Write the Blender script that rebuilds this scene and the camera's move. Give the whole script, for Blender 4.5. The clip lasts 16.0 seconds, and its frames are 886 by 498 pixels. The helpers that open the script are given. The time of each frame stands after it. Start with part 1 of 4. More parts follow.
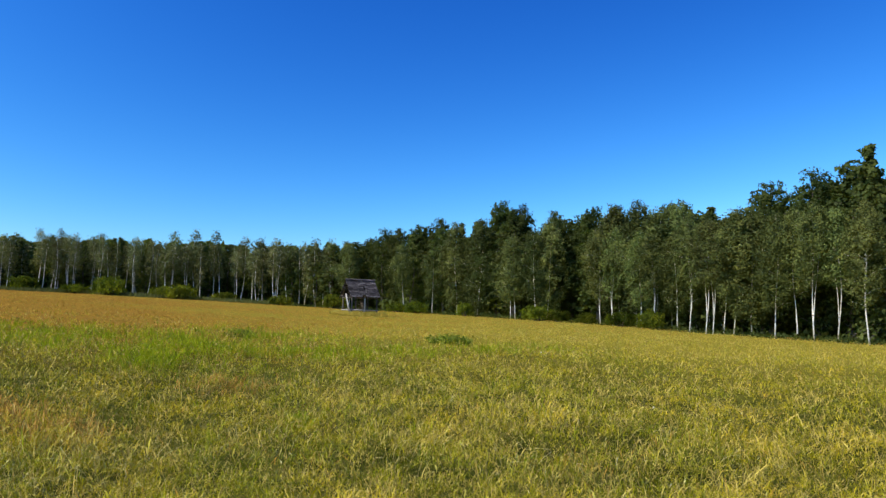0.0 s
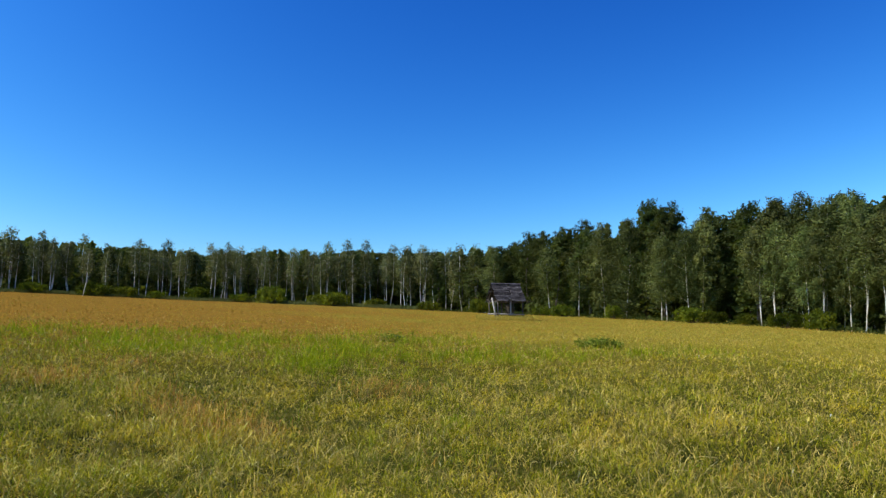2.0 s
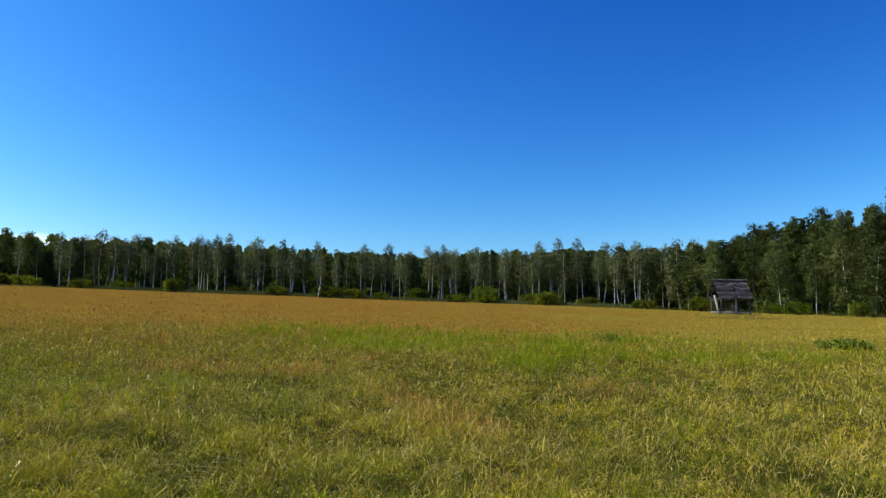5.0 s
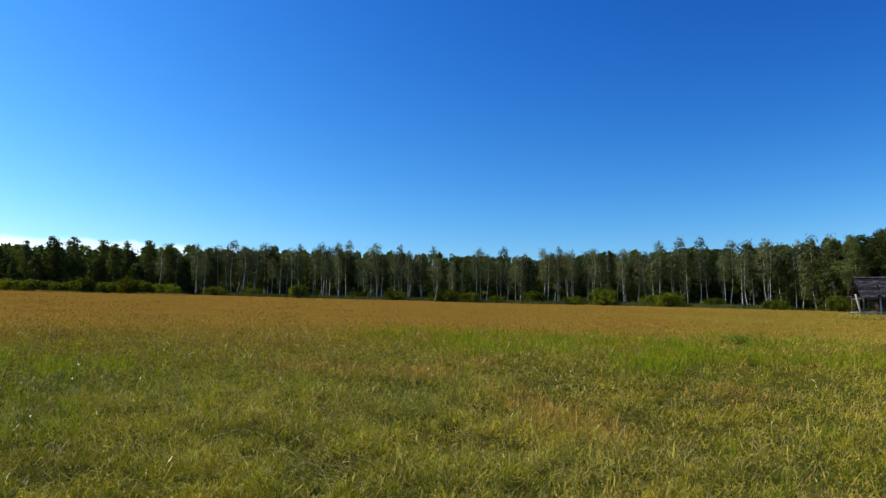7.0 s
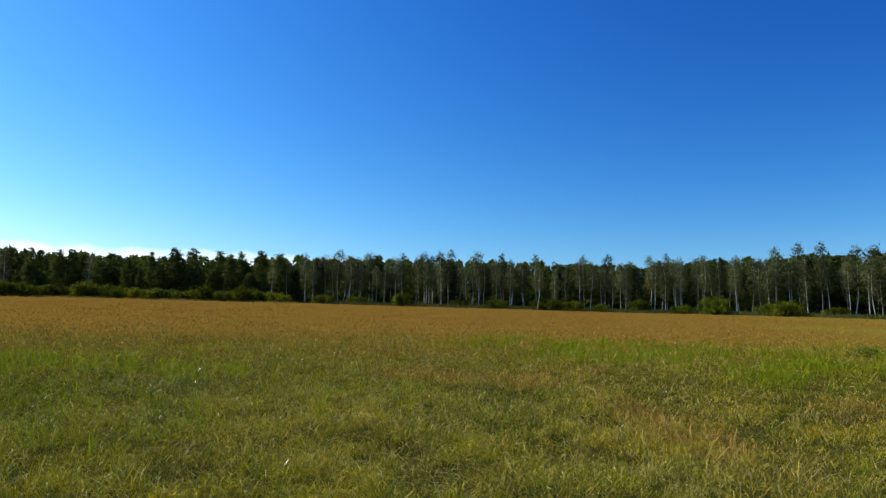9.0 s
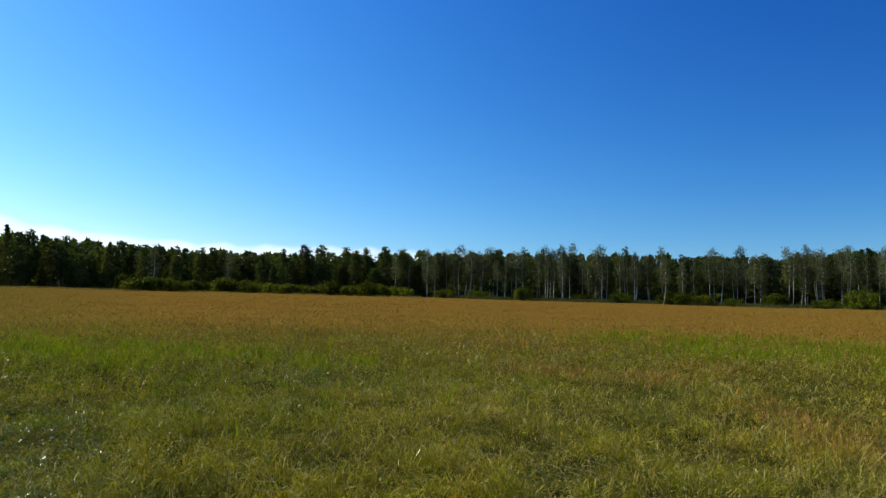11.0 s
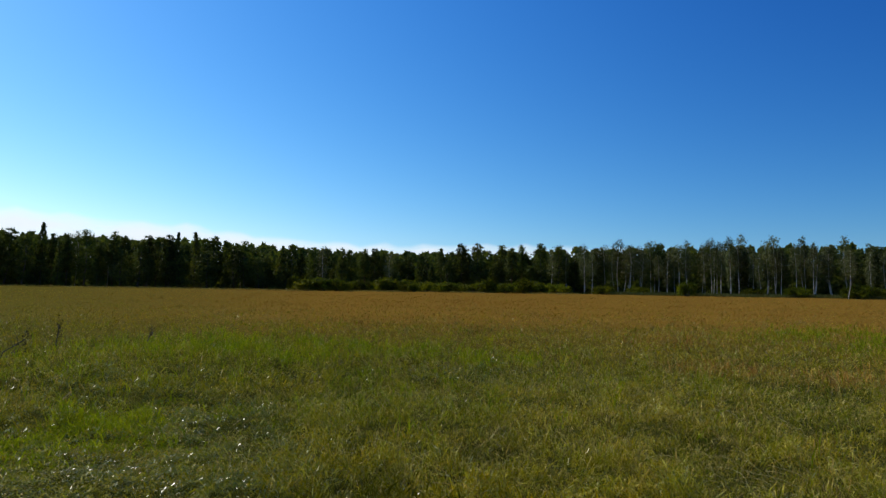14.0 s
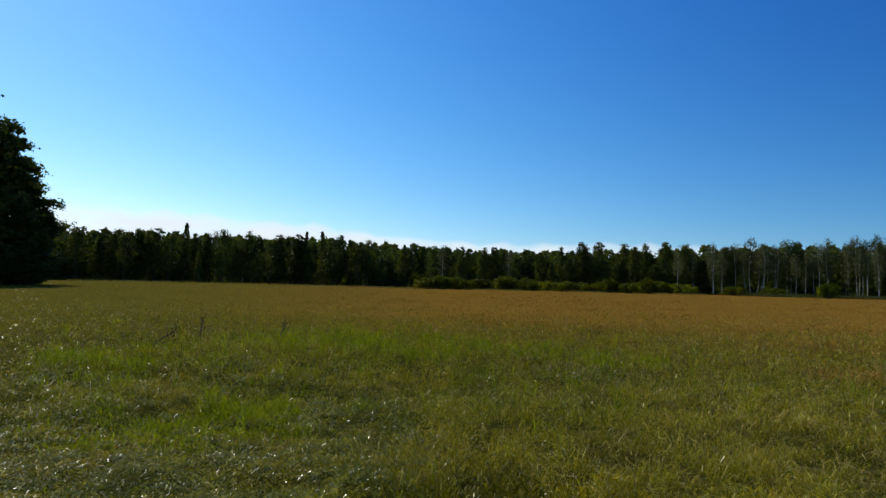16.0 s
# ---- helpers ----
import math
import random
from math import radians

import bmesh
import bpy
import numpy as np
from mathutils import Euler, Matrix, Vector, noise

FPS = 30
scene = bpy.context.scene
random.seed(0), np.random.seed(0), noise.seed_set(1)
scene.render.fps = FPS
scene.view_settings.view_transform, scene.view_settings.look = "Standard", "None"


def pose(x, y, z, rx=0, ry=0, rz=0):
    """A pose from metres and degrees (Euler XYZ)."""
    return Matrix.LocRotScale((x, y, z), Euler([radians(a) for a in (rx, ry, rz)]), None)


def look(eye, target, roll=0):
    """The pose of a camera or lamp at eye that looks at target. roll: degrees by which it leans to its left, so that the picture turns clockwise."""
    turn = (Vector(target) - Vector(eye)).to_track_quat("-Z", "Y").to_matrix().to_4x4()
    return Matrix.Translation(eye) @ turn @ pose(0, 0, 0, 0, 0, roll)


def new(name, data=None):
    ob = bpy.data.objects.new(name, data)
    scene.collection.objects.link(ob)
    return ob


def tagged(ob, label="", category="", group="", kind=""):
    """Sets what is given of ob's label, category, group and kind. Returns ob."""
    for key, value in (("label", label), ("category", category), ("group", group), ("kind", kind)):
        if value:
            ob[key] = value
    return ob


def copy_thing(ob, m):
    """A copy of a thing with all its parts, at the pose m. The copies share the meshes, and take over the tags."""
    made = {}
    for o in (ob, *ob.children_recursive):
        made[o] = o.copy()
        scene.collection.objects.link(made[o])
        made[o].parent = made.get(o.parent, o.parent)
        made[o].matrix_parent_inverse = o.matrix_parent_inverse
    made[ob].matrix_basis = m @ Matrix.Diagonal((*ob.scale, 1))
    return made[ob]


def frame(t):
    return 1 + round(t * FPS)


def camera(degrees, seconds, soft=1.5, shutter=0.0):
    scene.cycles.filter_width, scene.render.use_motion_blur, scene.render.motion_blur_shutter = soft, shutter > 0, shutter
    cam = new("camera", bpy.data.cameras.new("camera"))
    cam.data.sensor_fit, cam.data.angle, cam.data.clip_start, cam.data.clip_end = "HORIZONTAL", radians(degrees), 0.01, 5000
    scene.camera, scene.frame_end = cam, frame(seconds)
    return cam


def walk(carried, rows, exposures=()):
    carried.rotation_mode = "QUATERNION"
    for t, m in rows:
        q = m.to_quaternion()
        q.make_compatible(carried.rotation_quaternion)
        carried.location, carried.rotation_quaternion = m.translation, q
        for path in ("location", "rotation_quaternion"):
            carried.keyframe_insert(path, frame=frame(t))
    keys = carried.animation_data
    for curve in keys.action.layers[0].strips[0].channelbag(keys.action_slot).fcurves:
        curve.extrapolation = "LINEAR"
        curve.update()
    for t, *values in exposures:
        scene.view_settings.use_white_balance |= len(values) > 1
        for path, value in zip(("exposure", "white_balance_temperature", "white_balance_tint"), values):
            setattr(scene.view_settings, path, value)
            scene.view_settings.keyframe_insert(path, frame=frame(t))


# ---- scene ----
cam = camera(62.53, 16.0, soft=1.4)
ROWS = [
    (0.0, -0.089, 0.343, 1.661, 95.70, -1.08, -0.11),
    (0.5, -0.106, 0.338, 1.662, 95.68, -1.11, 2.74),
    (1.0, -0.122, 0.333, 1.662, 95.84, -0.80, 5.51),
    (1.5, -0.137, 0.327, 1.663, 95.86, -0.64, 8.13),
    (2.0, -0.154, 0.319, 1.663, 95.85, -0.44, 11.25),
    (2.5, -0.170, 0.311, 1.664, 95.82, -0.16, 14.21),
    (3.0, -0.186, 0.301, 1.664, 95.67, -0.18, 17.30),
    (3.5, -0.201, 0.292, 1.665, 95.54, -0.13, 20.18),
    (4.0, -0.215, 0.282, 1.665, 95.50, -0.10, 22.84),
    (6.5, -0.268, 0.232, 1.666, 95.87, -0.36, 34.59),
    (7.0, -0.276, 0.222, 1.667, 95.88, 0.00, 36.79),
    (7.5, -0.283, 0.213, 1.667, 96.08, 0.04, 38.60),
    (8.0, -0.289, 0.204, 1.667, 96.33, -0.08, 40.40),
    (8.5, -0.296, 0.194, 1.667, 96.48, -0.21, 42.30),
    (9.0, -0.304, 0.182, 1.667, 96.52, -0.41, 44.74),
    (11.5, -0.335, 0.116, 1.667, 95.81, -0.62, 56.44),
    (12.0, -0.339, 0.103, 1.667, 95.71, -0.51, 58.66),
    (12.5, -0.342, 0.091, 1.667, 95.73, -0.51, 60.66),
    (13.0, -0.345, 0.079, 1.666, 95.66, 0.04, 62.74),
    (13.5, -0.348, 0.069, 1.666, 95.58, -0.29, 64.44),
    (14.0, -0.350, 0.057, 1.666, 95.64, -0.56, 66.39),
    (14.5, -0.351, 0.045, 1.666, 95.65, -0.57, 68.27),
    (15.0, -0.353, 0.028, 1.666, 95.67, -1.17, 71.03),
    (15.5, -0.354, 0.014, 1.665, 95.52, -1.25, 73.31),
    (16.0, -0.354, -0.001, 1.665, 95.38, -1.47, 75.68),
]
walk(cam, [(t, pose(*p)) for t, *p in ROWS], exposures=[(0.0, 0.24), (2.0, 0.12), (4.0, 0.04), (7.0, -0.12), (9.0, -0.22), (12.5, -0.55), (16.0, -0.74)])

# ---- sky and sun ----
SUN_AZ, SUN_EL = 118.0, 46.0      # degrees left of +y, degrees above level

world = bpy.data.worlds.new("sky")
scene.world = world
world.use_nodes = True
wn = world.node_tree
wn.nodes.clear()
sky = wn.nodes.new("ShaderNodeTexSky")
sky.sky_type, sky.sun_disc = "NISHITA", False
sky.sun_elevation, sky.sun_rotation = radians(SUN_EL), radians(360 - SUN_AZ)
sky.air_density, sky.dust_density, sky.ozone_density = 1.0, 0.3, 2.5
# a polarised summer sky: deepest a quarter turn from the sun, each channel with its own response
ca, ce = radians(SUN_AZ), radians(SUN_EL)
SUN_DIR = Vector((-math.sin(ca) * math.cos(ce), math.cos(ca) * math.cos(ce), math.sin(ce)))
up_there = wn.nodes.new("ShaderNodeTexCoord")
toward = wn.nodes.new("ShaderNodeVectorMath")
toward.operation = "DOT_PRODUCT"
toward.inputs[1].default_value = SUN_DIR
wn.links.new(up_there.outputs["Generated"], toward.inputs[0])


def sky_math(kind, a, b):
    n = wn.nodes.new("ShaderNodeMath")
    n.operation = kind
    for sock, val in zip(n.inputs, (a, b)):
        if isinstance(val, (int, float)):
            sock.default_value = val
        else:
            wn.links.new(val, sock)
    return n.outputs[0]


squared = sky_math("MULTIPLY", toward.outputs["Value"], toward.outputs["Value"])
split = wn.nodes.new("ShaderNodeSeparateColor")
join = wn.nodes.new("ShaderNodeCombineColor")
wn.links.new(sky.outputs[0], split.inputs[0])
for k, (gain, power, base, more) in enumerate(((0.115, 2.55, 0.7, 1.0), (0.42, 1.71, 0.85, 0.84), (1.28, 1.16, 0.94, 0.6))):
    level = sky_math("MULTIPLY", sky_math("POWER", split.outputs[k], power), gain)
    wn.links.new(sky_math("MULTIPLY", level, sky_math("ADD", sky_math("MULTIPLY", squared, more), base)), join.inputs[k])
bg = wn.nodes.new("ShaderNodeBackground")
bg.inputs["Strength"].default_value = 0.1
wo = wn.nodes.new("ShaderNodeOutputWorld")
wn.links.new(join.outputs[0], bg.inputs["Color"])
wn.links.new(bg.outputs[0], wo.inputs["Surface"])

sun = new("sun", bpy.data.lights.new("sun", "SUN"))
sun.data.energy, sun.data.angle, sun.data.color = 5.0, radians(0.53), (1.0, 0.92, 0.76)
sun.matrix_world = look(SUN_DIR * 300, (0, 0, 0))


# ---- materials ----
def node_mat(name):
    m = bpy.data.materials.new(name)
    m.use_nodes = True
    t = m.node_tree
    t.nodes.clear()
    return m, t, t.nodes.new("ShaderNodeOutputMaterial")


def node(t, kind, **values):
    n = t.nodes.new(kind)
    for k, v in values.items():
        n.inputs[k].default_value = v
    return n


def ramp(t, fac, stops):
    r = t.nodes.new("ShaderNodeValToRGB")
    while len(r.color_ramp.elements) < len(stops):
        r.color_ramp.elements.new(0.5)
    for e, (p, c) in zip(r.color_ramp.elements, stops):
        e.position, e.color = p, (*c, 1)
    t.links.new(fac, r.inputs[0])
    return r


def mix_color(t, fac, a, b, blend="MIX"):
    m = t.nodes.new("ShaderNodeMix")
    m.data_type, m.blend_type = "RGBA", blend
    for sock, val in ((m.inputs[0], fac), (m.inputs[6], a), (m.inputs[7], b)):
        if isinstance(val, (int, float)):
            sock.default_value = val
        elif isinstance(val, tuple):
            sock.default_value = (*val, 1)
        else:
            t.links.new(val, sock)
    return m.outputs[2]


def blade_mat(name, stops, patch_stops, patch_scale, patch_mix, translucent=0.14, rough=0.45, spec=0.02, obj_var=0.0, gloss=0.0, share=0.3, fine=None):
    """Thin plant matter: a colour for each blade or leaf, tinted in patches over the ground, partly letting light through."""
    m, t, out = node_mat(name)
    geo = t.nodes.new("ShaderNodeNewGeometry")
    isl = ramp(t, geo.outputs["Random Per Island"], stops)
    tc = t.nodes.new("ShaderNodeTexCoord")
    nz = node(t, "ShaderNodeTexNoise", Scale=patch_scale, Detail=3.0, Roughness=0.6)
    t.links.new(tc.outputs["Object"], nz.inputs["Vector"])
    pr = ramp(t, nz.outputs["Fac"], patch_stops)
    col = mix_color(t, patch_mix, isl.outputs[0], pr.outputs[0])
    # smaller noise multiplied in: tone patches, and shade of clumps and hollows
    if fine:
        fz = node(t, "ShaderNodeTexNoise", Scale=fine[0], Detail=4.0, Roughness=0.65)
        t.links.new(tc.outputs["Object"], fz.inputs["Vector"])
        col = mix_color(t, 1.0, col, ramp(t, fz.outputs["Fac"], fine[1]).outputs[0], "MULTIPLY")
    if obj_var:
        oi = t.nodes.new("ShaderNodeObjectInfo")
        hs = t.nodes.new("ShaderNodeHueSaturation")
        mr = node(t, "ShaderNodeMapRange", **{"To Min": 1 - obj_var, "To Max": 1 + obj_var})
        t.links.new(oi.outputs["Random"], mr.inputs["Value"])
        t.links.new(mr.outputs[0], hs.inputs["Value"])
        mh = node(t, "ShaderNodeMapRange", **{"From Min": 0.0, "From Max": 1.0, "To Min": 0.485, "To Max": 0.515})
        ml = t.nodes.new("ShaderNodeMath")
        ml.operation = "FRACT"
        mm = node(t, "ShaderNodeMath")
        mm.operation = "MULTIPLY"
        mm.inputs[1].default_value = 7.31
        t.links.new(oi.outputs["Random"], mm.inputs[0])
        t.links.new(mm.outputs[0], ml.inputs[0])
        t.links.new(ml.outputs[0], mh.inputs["Value"])
        t.links.new(mh.outputs[0], hs.inputs["Hue"])
        t.links.new(col, hs.inputs["Color"])
        col = hs.outputs[0]
    bs = node(t, "ShaderNodeBsdfPrincipled", Roughness=rough, **{"Specular IOR Level": spec})
    t.links.new(col, bs.inputs["Base Color"])
    if gloss:
        pick = t.nodes.new("ShaderNodeMath")
        pick.operation = "MULTIPLY"
        pick.inputs[1].default_value = 13.7
        frac = t.nodes.new("ShaderNodeMath")
        frac.operation = "FRACT"
        some = node(t, "ShaderNodeMapRange", **{"From Min": 0.98 - share, "From Max": 1.02 - share, "To Min": spec, "To Max": gloss})
        t.links.new(geo.outputs["Random Per Island"], pick.inputs[0])
        t.links.new(pick.outputs[0], frac.inputs[0])
        t.links.new(frac.outputs[0], some.inputs["Value"])
        t.links.new(some.outputs[0], bs.inputs["Specular IOR Level"])
    tr = t.nodes.new("ShaderNodeBsdfTranslucent")
    t.links.new(mix_color(t, 1.0, col, (1.0, 1.02, 0.25), "MULTIPLY"), tr.inputs["Color"])
    mx = node(t, "ShaderNodeMixShader", Fac=translucent)
    t.links.new(bs.outputs[0], mx.inputs[1])
    t.links.new(tr.outputs[0], mx.inputs[2])
    t.links.new(mx.outputs[0], out.inputs["Surface"])
    return m


def solid_mat(name, stops, scale, stretch=(1, 1, 1), rough=0.85, bump=0.3, detail=5.0, obj_var=0.0, spec=0.15, thatch=None):
    """Bark, wood or soil: noise, stretched along the grain, through a colour ramp, with relief."""
    m, t, out = node_mat(name)
    tc = t.nodes.new("ShaderNodeTexCoord")
    mp = node(t, "ShaderNodeMapping", Scale=stretch)
    t.links.new(tc.outputs["Object"], mp.inputs["Vector"])
    nz = node(t, "ShaderNodeTexNoise", Scale=scale, Detail=detail, Roughness=0.65)
    t.links.new(mp.outputs[0], nz.inputs["Vector"])
    col = ramp(t, nz.outputs["Fac"], stops).outputs[0]
    big = node(t, "ShaderNodeTexNoise", Scale=scale * 0.13, Detail=2.0)
    t.links.new(tc.outputs["Object"], big.inputs["Vector"])
    shade = ramp(t, big.outputs["Fac"], [(0.3, (0.7, 0.7, 0.7)), (0.7, (1.1, 1.08, 1.05))])
    col = mix_color(t, 1.0, col, shade.outputs[0], "MULTIPLY")
    if thatch:
        ln = t.nodes.new("ShaderNodeVectorMath")
        ln.operation = "LENGTH"
        t.links.new(tc.outputs["Object"], ln.inputs[0])
        mr = node(t, "ShaderNodeMapRange", **{"From Min": 14.0, "From Max": 38.0})
        t.links.new(ln.outputs["Value"], mr.inputs["Value"])
        un = t.nodes.new("ShaderNodeVectorMath")
        un.operation = "NORMALIZE"
        t.links.new(tc.outputs["Object"], un.inputs[0])
        side = t.nodes.new("ShaderNodeVectorMath")
        side.operation = "DOT_PRODUCT"
        side.inputs[1].default_value = (-0.985, -0.17, 0.0)
        t.links.new(un.outputs["Vector"], side.inputs[0])
        turn = node(t, "ShaderNodeMapRange", **{"From Min": -0.2, "From Max": 0.35})
        drift = node(t, "ShaderNodeTexNoise", Scale=0.07, Detail=4.0, Roughness=0.6)
        t.links.new(tc.outputs["Object"], drift.inputs["Vector"])
        lean = t.nodes.new("ShaderNodeMath")
        lean.operation = "MULTIPLY_ADD"
        lean.inputs[1].default_value, lean.inputs[2].default_value = 1.6, -0.8
        t.links.new(drift.outputs["Fac"], lean.inputs[0])
        both = t.nodes.new("ShaderNodeMath")
        t.links.new(side.outputs["Value"], both.inputs[0])
        t.links.new(lean.outputs[0], both.inputs[1])
        t.links.new(both.outputs[0], turn.inputs["Value"])
        cover = mix_color(t, turn.outputs[0], ramp(t, nz.outputs["Fac"], thatch[0]).outputs[0], ramp(t, nz.outputs["Fac"], thatch[1]).outputs[0])
        # toward the sun: greener cover, its backlit darkness put into the colour
        sun_side = t.nodes.new("ShaderNodeVectorMath")
        sun_side.operation = "DOT_PRODUCT"
        sun_side.inputs[1].default_value = (-0.94, -0.342, 0.0)
        t.links.new(un.outputs["Vector"], sun_side.inputs[0])
        backlit = node(t, "ShaderNodeMapRange", **{"From Min": 0.82, "From Max": 0.985})
        t.links.new(sun_side.outputs["Value"], backlit.inputs["Value"])
        cover = mix_color(t, backlit.outputs[0], cover, ramp(t, nz.outputs["Fac"], thatch[2]).outputs[0])
        col = mix_color(t, mr.outputs[0], col, cover)
    if obj_var:
        oi = t.nodes.new("ShaderNodeObjectInfo")
        vr = ramp(t, oi.outputs["Random"], [(0, (1 - obj_var,) * 3), (1, (1 + obj_var,) * 3)])
        col = mix_color(t, 1.0, col, vr.outputs[0], "MULTIPLY")
    bs = node(t, "ShaderNodeBsdfPrincipled", Roughness=rough, **{"Specular IOR Level": spec})
    t.links.new(col, bs.inputs["Base Color"])
    bp = node(t, "ShaderNodeBump", Strength=bump, Distance=0.03)
    t.links.new(nz.outputs["Fac"], bp.inputs["Height"])
    t.links.new(bp.outputs[0], bs.inputs["Normal"])
    t.links.new(bs.outputs[0], out.inputs["Surface"])
    return m


GREEN, OLIVE, STRAW = (0.26, 0.3, 0.012), (0.47, 0.41, 0.016), (0.68, 0.55, 0.06)
# last thatch ramp: olive cover, darkened as seen against the sun
m_soil = solid_mat("soil_and_thatch", [(0.3, (0.024, 0.03, 0.005)), (0.5, (0.06, 0.064, 0.011)), (0.7, (0.11, 0.1, 0.02))], 3.0, spec=0.0,
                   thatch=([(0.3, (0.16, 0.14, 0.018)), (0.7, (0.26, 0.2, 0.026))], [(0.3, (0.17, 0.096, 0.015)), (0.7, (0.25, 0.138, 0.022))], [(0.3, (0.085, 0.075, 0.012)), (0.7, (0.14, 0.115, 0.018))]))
# lit and shaded leaf clumps, put into the leaf colour by noise
CLUMP_SHADE = (0.75, [(0.36, (0.5, 0.55, 0.6)), (0.5, (0.95, 0.95, 0.95)), (0.64, (1.45, 1.35, 1.2))])
# straw-toned grass patches; the darkest stop paints in shaded hollows
TONE_AND_SHADE = (1.1, [(0.36, (0.22, 0.26, 0.2)), (0.46, (0.7, 0.73, 0.58)), (0.56, (1.04, 0.97, 0.8)), (0.68, (1.32, 1.12, 0.9))])
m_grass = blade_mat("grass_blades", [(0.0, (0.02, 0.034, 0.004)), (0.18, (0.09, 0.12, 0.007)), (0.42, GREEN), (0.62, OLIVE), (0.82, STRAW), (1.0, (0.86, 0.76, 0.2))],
                    [(0.38, (0.28, 0.3, 0.009)), (0.5, (0.45, 0.385, 0.014)), (0.62, (0.57, 0.41, 0.024))], 0.3, 0.5, translucent=0.22, rough=0.36, gloss=0.5, share=0.16, fine=TONE_AND_SHADE)
m_stem = blade_mat("dry_stems", [(0.0, (0.13, 0.09, 0.035)), (0.5, (0.42, 0.3, 0.06)), (1.0, (0.72, 0.56, 0.13))],
                   [(0.3, (0.36, 0.3, 0.07)), (0.7, (0.47, 0.36, 0.1))], 0.3, 0.3, translucent=0.1, rough=0.42, spec=0.03, gloss=0.15)
m_bleached = blade_mat("bleached_blades", [(0.0, (0.33, 0.255, 0.05)), (0.6, (0.43, 0.33, 0.07)), (1.0, (0.5, 0.4, 0.1))],
                       [(0.35, (0.42, 0.36, 0.05)), (0.65, (0.55, 0.42, 0.08))], 0.15, 0.4, translucent=0.2, spec=0.0)
m_seed = blade_mat("seed_heads", [(0.0, (0.39, 0.195, 0.037)), (0.5, (0.42, 0.225, 0.042)), (1.0, (0.46, 0.27, 0.052))],
                   [(0.35, (0.43, 0.2, 0.035)), (0.65, (0.44, 0.29, 0.05))], 0.12, 0.5, translucent=0.03, rough=0.8, spec=0.0)
m_ripe = blade_mat("ripe_stems", [(0.0, (0.38, 0.205, 0.036)), (0.6, (0.42, 0.24, 0.042)), (1.0, (0.46, 0.28, 0.052))],
                   [(0.35, (0.43, 0.19, 0.032)), (0.65, (0.42, 0.29, 0.045))], 0.1, 0.5, translucent=0.03, spec=0.0)
m_shiny = blade_mat("flattened_blades", [(0.0, (0.06, 0.1, 0.006)), (0.6, (0.24, 0.29, 0.014)), (1.0, (0.5, 0.46, 0.14))],
                    [(0.35, (0.09, 0.15, 0.008)), (0.65, (0.3, 0.29, 0.03))], 0.9, 0.4, translucent=0.25, rough=0.32, spec=0.15, gloss=1.0, share=0.75)
m_lush = blade_mat("lush_blades", [(0.0, (0.06, 0.095, 0.008)), (0.5, (0.22, 0.29, 0.012)), (1.0, (0.46, 0.49, 0.022))],
                   [(0.35, (0.16, 0.25, 0.01)), (0.65, (0.42, 0.42, 0.015))], 1.2, 0.4, translucent=0.4)
m_red = blade_mat("reddish_heads", [(0.0, (0.38, 0.18, 0.04)), (1.0, (0.58, 0.33, 0.09))], [(0.35, (0.48, 0.22, 0.045)), (0.65, (0.52, 0.31, 0.07))], 0.5, 0.4, spec=0.0)
m_arch = blade_mat("arching_blades", [(0.0, (0.06, 0.1, 0.008)), (0.3, (0.3, 0.29, 0.014)), (0.7, (0.54, 0.46, 0.035)), (1.0, (0.78, 0.68, 0.15))],
                   [(0.35, (0.24, 0.28, 0.01)), (0.65, (0.5, 0.42, 0.03))], 0.7, 0.3, translucent=0.3, rough=0.38, spec=0.08, gloss=0.7, share=0.4)
m_straw = blade_mat("bleached_straw", [(0.0, (0.4, 0.32, 0.12)), (1.0, (0.8, 0.7, 0.34))], [(0.35, (0.5, 0.4, 0.16)), (0.65, (0.74, 0.63, 0.3))], 3.0, 0.3, translucent=0.3, rough=0.45, spec=0.2)
m_petal = blade_mat("white_petals", [(0.0, (0.7, 0.7, 0.66)), (1.0, (0.82, 0.82, 0.8))], [(0.3, (0.7, 0.7, 0.66)), (0.7, (0.8, 0.8, 0.78))], 3.0, 0.3, translucent=0.25)
m_sedge = blade_mat("grey_sedge", [(0.0, (0.07, 0.09, 0.025)), (1.0, (0.16, 0.17, 0.06))], [(0.35, (0.09, 0.11, 0.03)), (0.65, (0.15, 0.16, 0.05))], 0.2, 0.4, spec=0.02)
m_weed = blade_mat("weed_leaves", [(0.0, (0.13, 0.16, 0.018)), (1.0, (0.26, 0.29, 0.035))],
                   [(0.35, (0.05, 0.11, 0.012)), (0.65, (0.08, 0.15, 0.02))], 0.8, 0.3)
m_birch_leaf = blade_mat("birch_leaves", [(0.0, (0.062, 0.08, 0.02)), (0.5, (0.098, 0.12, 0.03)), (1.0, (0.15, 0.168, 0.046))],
                         [(0.35, (0.075, 0.1, 0.026)), (0.65, (0.125, 0.145, 0.04))], 0.5, 0.4, translucent=0.14, rough=0.4, spec=0.06, obj_var=0.45, fine=CLUMP_SHADE)
# birch leaves of the far wood, paler and greyer: distance haze in the colour
m_pale_leaf = blade_mat("hazed_birch_leaves", [(0.0, (0.085, 0.1, 0.03)), (0.5, (0.128, 0.142, 0.044)), (1.0, (0.18, 0.185, 0.068))],
                        [(0.35, (0.095, 0.11, 0.042)), (0.65, (0.165, 0.165, 0.07))], 0.5, 0.4, translucent=0.14, rough=0.5, spec=0.06, obj_var=0.4, fine=CLUMP_SHADE)
